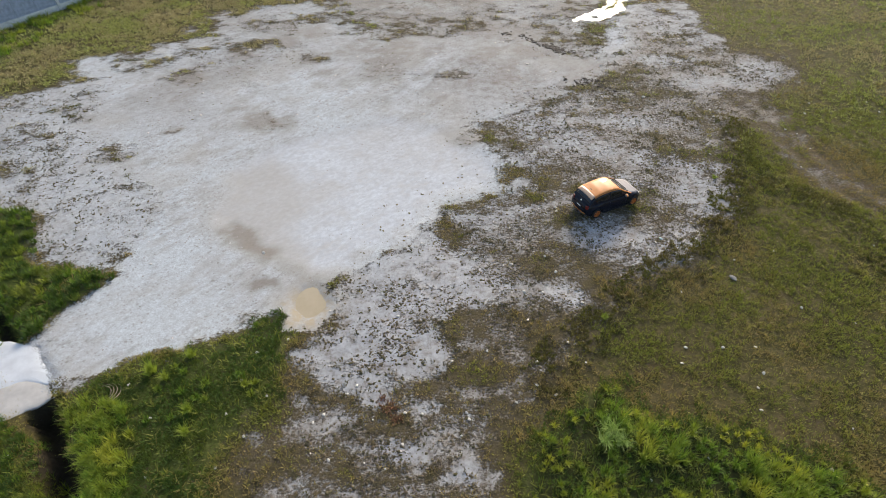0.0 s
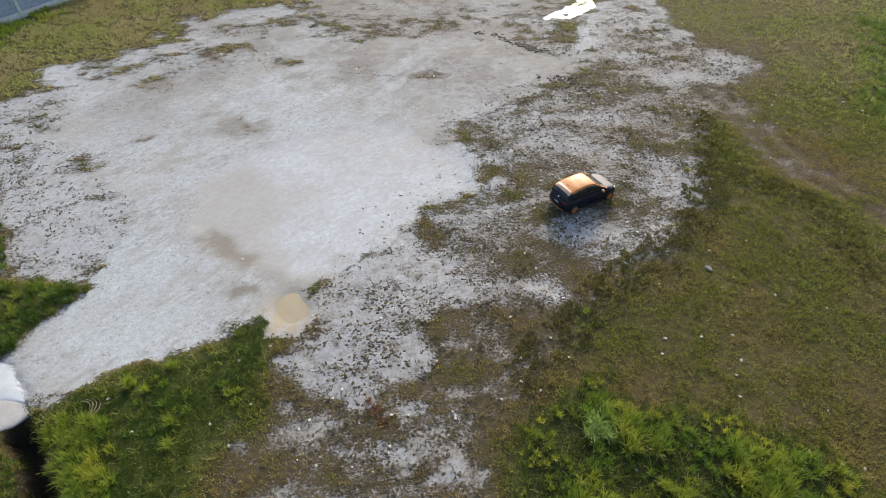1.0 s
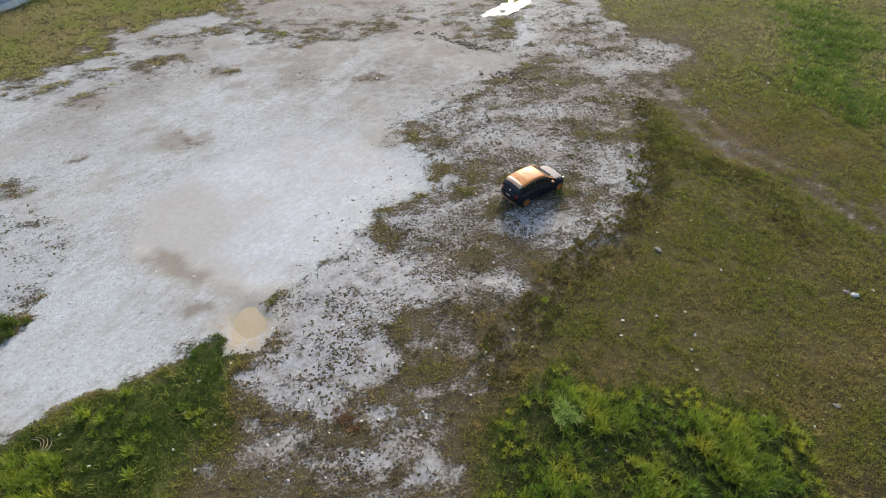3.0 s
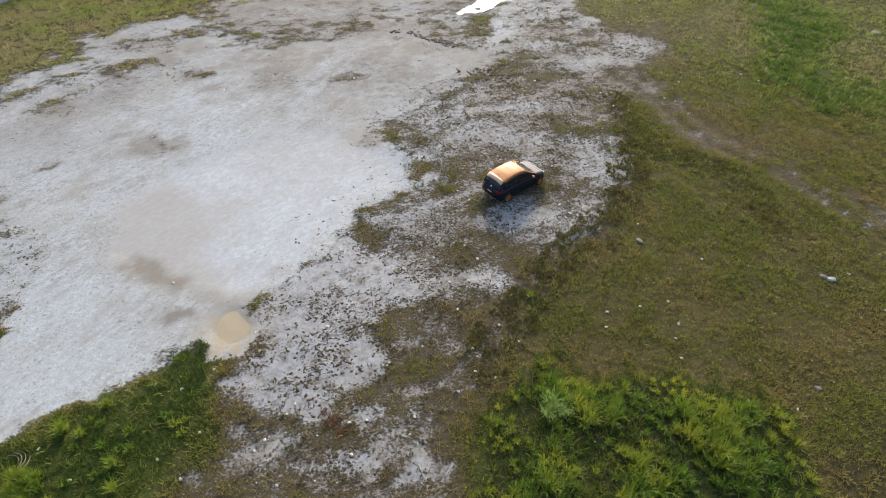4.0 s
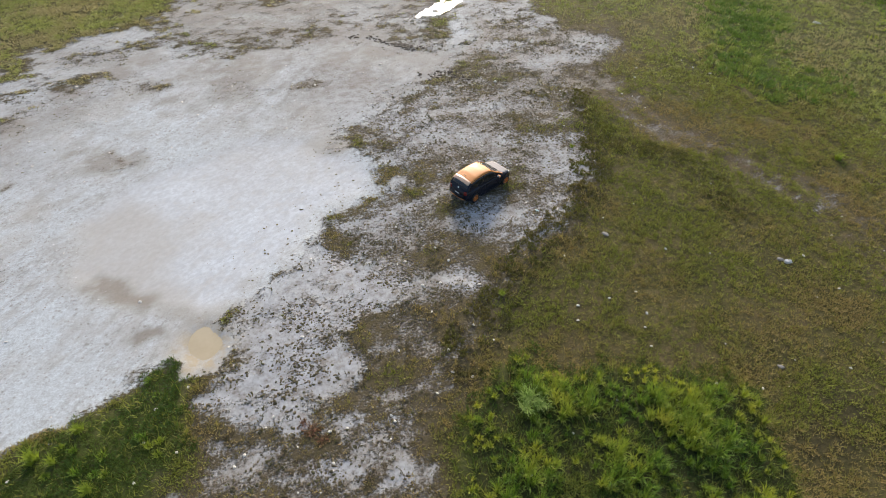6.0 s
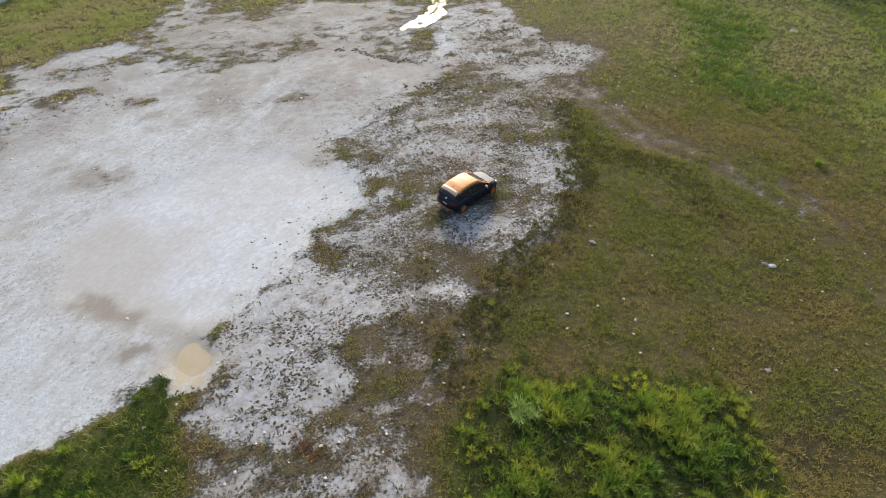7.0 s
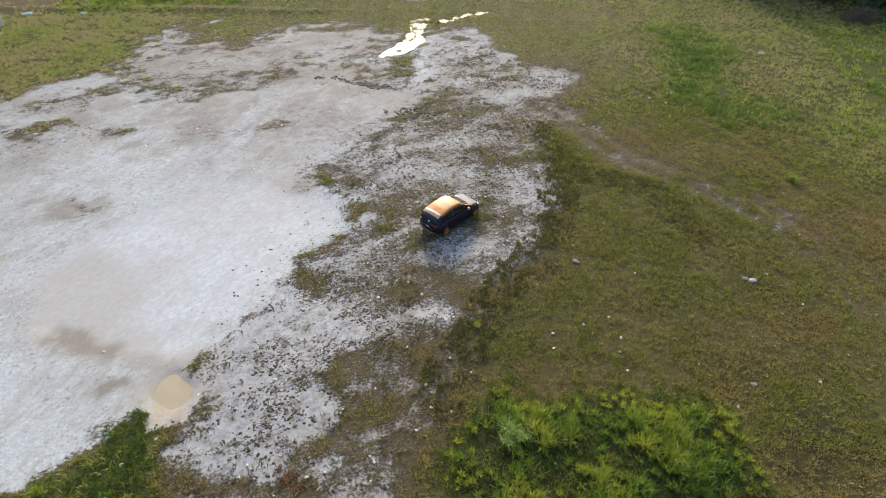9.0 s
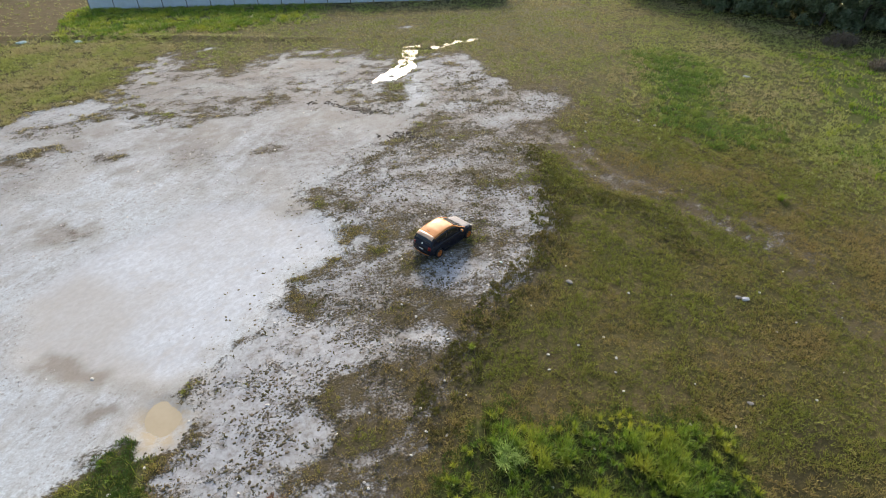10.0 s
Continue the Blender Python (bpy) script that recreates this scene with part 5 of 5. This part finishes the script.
kinds = [tree(1, 6.0, 3.0), tree(2, 5.0, 2.6), tree(3, 7.0, 3.2)]
spots = [(59.5, 68.5), (63.0, 61.0), (65.5, 55.0), (70.0, 52.0), (72.0, 46.5), (75.5, 42.5), (77.0, 36.5), (67.0, 64.0), (73.5, 57.0), (80.0, 49.0), (84.0, 40.0), (66.0, 74.0),
         (81.0, 31.0), (75.0, 67.0), (61.8, 57.5), (67.5, 49.0), (72.5, 41.5), (69.5, 45.5), (74.5, 37.0), (62.5, 65.0), (66.5, 59.5), (78.5, 33.0), (57.0, 71.5)]
for k, (x, y) in enumerate(spots):
    m = pose(x, y, 0, 0, 0, k * 77)
    if k < 3:
        kinds[k].matrix_world = m
    else:
        copy_thing(kinds[k % 3], m)

# ---- the car ----
NAVY = plain("navy_paint", (0.008, 0.010, 0.020), 0.22, coat=0.1, grain=3, vary=0.1)
NAVY.node_tree.nodes["Principled BSDF"].inputs["Specular IOR Level"].default_value = 0.28
RIM = plain("orange_rim", (0.55, 0.16, 0.03), 0.4, coat=0.3, grain=6, vary=0.1)
ORANGE = plain("orange_paint", (0.80, 0.29, 0.06), 0.45, coat=0.25, grain=3, vary=0.04)
# the roof's orange, paled to carry the spoiler's highlight
HIGHLIT_ORANGE = plain("highlit_orange_paint", (0.82, 0.52, 0.33), 0.3, coat=0.6, grain=3, vary=0.05)
# bonnet in matt grey, lighter than the navy body
BONNET_GREY = plain("bonnet_grey", (0.30, 0.285, 0.30), 0.6, metal=0.0, coat=0.0, grain=3, vary=0.05)
TYRE = plain("tyre_rubber", (0.018, 0.018, 0.018), 0.8, grain=30, vary=0.2)
TRIM = plain("black_trim", (0.015, 0.015, 0.016), 0.5, grain=20, vary=0.1)
TINT = plain("tinted_glass", (0.010, 0.012, 0.016), 0.06, coat=0.5, grain=2, vary=0.05)
TAIL_RED = plain("tail_lamp_red", (0.16, 0.008, 0.008), 0.15, coat=0.8, grain=10, vary=0.1)
LAMP_CLEAR = plain("lamp_lens", (0.55, 0.57, 0.60), 0.12, metal=0.4, coat=1.0, grain=10, vary=0.1)
BADGE = plain("bright_badge", (0.80, 0.80, 0.80), 0.25, metal=0.6, grain=10, vary=0.05)
PLATE = plain("plate_black", (0.03, 0.03, 0.03), 0.5, grain=10, vary=0.1)
PLATE_BAR = plain("plate_marks", (0.65, 0.65, 0.65), 0.5, grain=10, vary=0.05)


def curve(points, v):
    """Smooth value along a short table of (place, value)."""
    xs, ys = zip(*points)
    v = min(max(v, xs[0]), xs[-1])
    for i in range(len(xs) - 1):
        if v <= xs[i + 1]:
            t = (v - xs[i]) / (xs[i + 1] - xs[i])
            t = t * t * (3 - 2 * t) * 0.5 + t * 0.5
            return ys[i] + (ys[i + 1] - ys[i]) * t
    return ys[-1]


HALF_W = [(-1.93, 0.60), (-1.86, 0.72), (-1.70, 0.795), (-1.2, 0.835), (0.0, 0.84), (1.2, 0.83), (1.6, 0.775), (1.82, 0.68), (1.95, 0.50)]
DECK = [(-1.93, 0.70), (-1.88, 0.86), (-1.75, 0.93), (-1.0, 0.95), (0.0, 0.93), (0.85, 0.93), (1.2, 0.875), (1.6, 0.775), (1.85, 0.64), (1.95, 0.52)]
SILL = [(-1.93, 0.38), (-1.8, 0.27), (-1.5, 0.20), (1.4, 0.20), (1.75, 0.22), (1.95, 0.30)]
ROOF = [(-1.80, 0.95), (-1.72, 1.08), (-1.52, 1.31), (-1.42, 1.37), (-0.9, 1.45), (-0.4, 1.475), (0.0, 1.45), (0.24, 1.385), (0.66, 1.14), (1.05, 0.93)]
AXLES = (-1.25, 1.33)
WHEEL_R = 0.30


def arch(x):
    """Height of the wheel arch's edge at x, 0 outside it."""
    best = 0.0
    for ax in AXLES:
        d = abs(x - ax)
        if d < 0.355:
            best = max(best, WHEEL_R - 0.01 + math.sqrt(0.355**2 - d * d))
    return best


def body_ring(x):
    w, top, low = curve(HALF_W, x), curve(DECK, x), curve(SILL, x)
    lip = max(low + 0.03, arch(x))
    lip = min(lip, top - 0.10)
    mid = lip + (top - lip) * 0.45
    half = [(0.0, low), (w - 0.26, low), (w - 0.26, lip - 0.02), (w - 0.02, lip - 0.005), (w + 0.005, lip + 0.02), (w + 0.012, mid), (w - 0.015, lip + (top - lip) * 0.72),
            (w - 0.045, lip + (top - lip) * 0.9), (w - 0.10, top), (w * 0.55, top + 0.02), (0.0, top + 0.03)]
    return [(x, y, z) for y, z in half] + [(x, -y, z) for y, z in half[-2:0:-1]]


def roof_half(x, k):
    """Half width of the cabin at share k of its height."""
    w = 0.775 - 0.04 * max(0, -x - 0.8)
    return w - (w - 0.585 - 0.02 * math.cos(x)) * k


def cabin_point(x, k, side, out=0.0):
    deck, top = 0.90, curve(ROOF, x)
    z = deck + (top - deck) * k
    return (x, side * (roof_half(x, (z - 0.90) / 0.58) + out), z)


def roof_point(x, v, out=0.0):
    """v from -1 to 1 across the roof, with a crown and rounded shoulders."""
    top = curve(ROOF, x)
    k = (top - 0.90) / 0.58
    return (x, v * (roof_half(x, k) + out), top + out + 0.045 * (1 - abs(v) ** 2.4) * min(1, k + 0.2))


def car():
    root = empty("car", pose(8.98, 24.09, ground_z(8.98, 24.09) - 0.01, 0, 0, 26.6) @ Matrix.Scale(0.965, 4),
                 "dark navy three-door hatchback with orange roof and orange wheels", "car")
    xs = sorted(set([round(-1.93 + i * 0.06, 3) for i in range(65)] + [-1.93, 1.95] + [ax + s * 0.352 for ax in AXLES for s in (-1, 1)]))
    bm = bmesh.new()
    rings = skin(bm, [body_ring(x) for x in xs if -1.93 <= x <= 1.95], True)
    bm.faces.new(rings[0][::-1])
    bm.faces.new(rings[-1])
    bmesh.ops.recalc_face_normals(bm, faces=bm.faces[:])
    part("body", bm, NAVY, root, "glossy dark navy body", True)
    # cabin shell, then what lies on it
    cx = [-1.80 + i * 0.075 for i in range(39)]
    bm = bmesh.new()
    rows = []
    for x in cx:
        rows.append([cabin_point(x, k, 1) for k in (0, 0.33, 0.66, 0.95)] + [roof_point(x, v) for v in (0.94, 0.8, 0.4, 0, -0.4, -0.8, -0.94)]
                    + [cabin_point(x, k, -1) for k in (0.95, 0.66, 0.33, 0)])
    skin(bm, rows)
    bmesh.ops.recalc_face_normals(bm, faces=bm.faces[:])
    part("cabin", bm, NAVY, root, "dark navy pillars and window surrounds", True)

    def patch(name, rows_, material, label="", parent=root, thick=0.012):
        b = bmesh.new()
        skin(b, rows_)
        bmesh.ops.recalc_face_normals(b, faces=b.faces[:])
        bmesh.ops.solidify(b, geom=b.faces[:], thickness=thick)
        return part(name, b, material, parent, label, True)

    across = [-0.97 + i * 1.94 / 12 for i in range(13)]
    patch("roof", [[roof_point(x, v, 0.014) for v in across] for x in np.linspace(-1.46, 0.24, 24)], ORANGE, "glossy orange roof panel")
    patch("windscreen", [[roof_point(x, v * 0.90, 0.010) for v in across] for x in np.linspace(0.28, 1.02, 11)], TINT, "sloping dark windscreen")
    patch("rear_window", [[roof_point(x, v * 0.86, 0.012) for v in across] for x in np.linspace(-1.745, -1.545, 8)], TINT, "dark rear window")
    for side in (1, -1):
        patch("side_window", [[cabin_point(x, k, side, 0.008) for k in np.linspace(0.13, 0.90, 6)] for x in np.linspace(-0.42, 0.46, 14)], TINT, "dark tinted side window")
        patch("quarter_window", [[cabin_point(x, k, side, 0.008) for k in np.linspace(0.14 + 0.22 * (-0.5 - x), 0.88 - 0.10 * (-0.5 - x), 6)] for x in np.linspace(-1.36, -0.50, 12)], TINT, "dark tinted quarter window")
        patch("roof_rail", [[cabin_point(x, k, side, 0.016) for k in (0.93, 0.965, 1.0)] for x in np.linspace(-1.46, 0.24, 22)], ORANGE, "orange edge above the windows")
        patch("windscreen_pillar", [[roof_point(x, v * side, 0.016) for v in (0.90, 0.95, 0.995)] + [cabin_point(x, 0.9, side, 0.016)] for x in np.linspace(0.24, 1.04, 12)], ORANGE, "orange windscreen pillar")
    # bonnet
    def bonnet_point(x, v):
        w, top = curve(HALF_W, x) - 0.11, curve(DECK, x)
        return (x, v * w, top + 0.038 - 0.022 * abs(v) ** 2)
    patch("bonnet", [[bonnet_point(x, v) for v in np.linspace(-0.98, 0.98, 13)] for x in np.linspace(0.98, 1.80, 14)], BONNET_GREY, "pale silver bonnet")
    wiper = bmesh.new()
    for y0 in (-0.35, 0.15):
        tube(wiper, [(1.02, y0, 0.965), (0.93, y0 + 0.25, 1.03), (0.90, y0 + 0.5, 1.05)], [0.012, 0.01, 0.006], 6)
    part("wipers", wiper, TRIM, root)
    # spoiler on the roof's rear edge; its highlight is put into the colour
    spoil = [[(x, v * 0.60, 1.385 - 0.10 * (-1.46 - x) / 0.2 + 0.05 * (1 - v * v) + dz) for v in np.linspace(-1, 1, 11)] for x, dz in ((-1.44, 0.02), (-1.55, 0.03), (-1.66, 0.035), (-1.70, 0.02), (-1.66, -0.015), (-1.52, -0.02))]
    patch("spoiler", spoil, HIGHLIT_ORANGE, "orange roof spoiler with a pale edge")
    # bumpers, lamps, badge, plates
    bump = [[(x, y, z) for x, z in ((-1.90, 0.30), (-1.965, 0.36), (-1.975, 0.50), (-1.95, 0.60))] for y in np.linspace(-0.62, 0.62, 11)]
    bump = [[(px + 0.10 * (abs(py) / 0.62) ** 3, py, pz) for px, py, pz in row] for row in bump]
    patch("rear_bumper", bump, NAVY, "dark rear bumper", thick=0.02)
    lip = [[(-1.985 + 0.10 * (abs(y) / 0.6) ** 3, y, z) for z in (0.345, 0.375)] for y in np.linspace(-0.58, 0.58, 11)]
    patch("bumper_lip", lip, ORANGE, "orange lip along the rear bumper")
    front = [[(x - 0.16 * (abs(y) / 0.6) ** 3, y, z) for x, z in ((1.93, 0.28), (1.985, 0.36), (1.985, 0.48), (1.96, 0.56))] for y in np.linspace(-0.6, 0.6, 11)]
    patch("front_bumper", front, NAVY, "dark front bumper", thick=0.02)
    part("grille", box(bmesh.new(), (0.03, 0.75, 0.10), (1.985, 0, 0.44), 0.01), TRIM, root, "black grille")
    for side in (1, -1):
        part("tail_light", box(bmesh.new(), (0.10, 0.20, 0.22), (-1.86, side * 0.60, 0.80), 0.03, pose(0, 0, 0, 0, 0, -side * 22)), TAIL_RED, root, "dark red tail lamp")
        part("headlight", box(bmesh.new(), (0.26, 0.16, 0.13), (1.74, side * 0.60, 0.63), 0.04, pose(0, 0, 0, 0, 12, -side * 32)), LAMP_CLEAR, root, "clear headlamp")
        mirror = part("wing_mirror", box(bmesh.new(), (0.11, 0.19, 0.13), (0.60, side * 0.90, 1.00), 0.035), ORANGE, root, "orange wing mirror")
        part("mirror_glass", box(bmesh.new(), (0.008, 0.14, 0.09), (0.541, side * 0.90, 1.00), 0.002), LAMP_CLEAR, mirror)
        part("mirror_stalk", box(bmesh.new(), (0.06, 0.10, 0.04), (0.61, side * 0.80, 0.955), 0.01), TRIM, mirror)
        part("door_handle", box(bmesh.new(), (0.17, 0.03, 0.03), (-0.30, side * 0.835, 0.74), 0.01), NAVY, root)
        seam = bmesh.new()
        for x0, x1, z0, z1 in ((-0.46, -0.46, 0.30, 0.86), (0.72, 0.72, 0.30, 0.84), (-0.46, 0.72, 0.30, 0.30)):
            box(seam, (max(0.012, abs(x1 - x0)), 0.012, max(0.012, z1 - z0)), ((x0 + x1) / 2, side * 0.842, (z0 + z1) / 2))
        part("door_seam", seam, TRIM, root)
        sill = box(bmesh.new(), (1.62, 0.05, 0.07), (0.03, side * 0.835, 0.235), 0.02)
        part("side_skirt", sill, TRIM, root, "black side skirt")
    disc = bmesh.new()
    bmesh.ops.create_cone(disc, cap_ends=True, segments=20, radius1=0.055, radius2=0.05, depth=0.02, matrix=Matrix.Translation((-1.845, 0, 0.945)) @ pose(0, 0, 0, 0, -62, 0))
    part("badge", disc, BADGE, root, "small round bright badge")
    plate = part("number_plate", box(bmesh.new(), (0.015, 0.42, 0.11), (-1.952, 0, 0.655), 0.004, pose(0, 0, 0, 0, 14, 0)), PLATE, root, "black number plate with pale marks")
    part("plate_marks", box(bmesh.new(), (0.006, 0.30, 0.05), (-1.962, 0, 0.656), 0.001, pose(0, 0, 0, 0, 14, 0)), PLATE_BAR, plate)
    wip = bmesh.new()
    tube(wip, [(-1.79, 0.02, 1.01), (-1.74, 0.12, 1.12), (-1.70, 0.20, 1.19)], [0.014, 0.010, 0.007], 6)
    part("rear_wiper", wip, TRIM, root)
    aerial = bmesh.new()
    tube(aerial, [(-1.25, 0, 1.45), (-1.33, 0, 1.54), (-1.42, 0, 1.64)], [0.018, 0.008, 0.004], 6)
    part("aerial", aerial, TRIM, root)
    # wheels: a tyre, a five-spoke orange rim with hub
    for ax in AXLES:
        for side in (1, -1):
            hub_m = Matrix.Translation((ax, side * 0.755, WHEEL_R)) @ pose(0, 0, 0, -90 * side, 0, 0)
            wheel = new("wheel")
            wheel.parent = root
            wheel.matrix_local = hub_m
            profile = [(0.205, -0.09), (0.27, -0.098), (0.295, -0.07), (0.30, 0.0), (0.295, 0.07), (0.27, 0.098), (0.205, 0.09)]
            bm = bmesh.new()
            skin(bm, [[(r * math.cos(a), r * math.sin(a), z) for r, z in profile] for a in np.linspace(0, math.tau, 33)])
            bmesh.ops.remove_doubles(bm, verts=bm.verts[:], dist=0.0005)
            bmesh.ops.recalc_face_normals(bm, faces=bm.faces[:])
            part("tyre", bm, TYRE, wheel, "black tyre", True)
            bm = bmesh.new()
            ring = [(0.207, -0.08), (0.212, 0.085), (0.195, 0.092), (0.180, 0.075), (0.175, -0.08)]
            skin(bm, [[(r * math.cos(a), r * math.sin(a), z) for r, z in ring] for a in np.linspace(0, math.tau, 33)])
            for s in range(5):
                turn = pose(0, 0, 0, 0, 0, s * 72)
                box(bm, (0.17, 0.055, 0.03), turn @ Vector((0.105, 0, 0.07)), 0.0, turn)
            bmesh.ops.create_cone(bm, cap_ends=True, segments=16, radius1=0.05, radius2=0.04, depth=0.04, matrix=Matrix.Translation((0, 0, 0.075)))
            bmesh.ops.recalc_face_normals(bm, faces=bm.faces[:])
            part("rim", bm, RIM, wheel, "orange five-spoke alloy rim")
            bm = bmesh.new()
            bmesh.ops.create_cone(bm, cap_ends=True, segments=24, radius1=0.14, radius2=0.14, depth=0.02, matrix=Matrix.Translation((0, 0, 0.02)))
            part("brake_disc", bm, DARK_STEEL, wheel, "dark brake disc")
    return root


car()
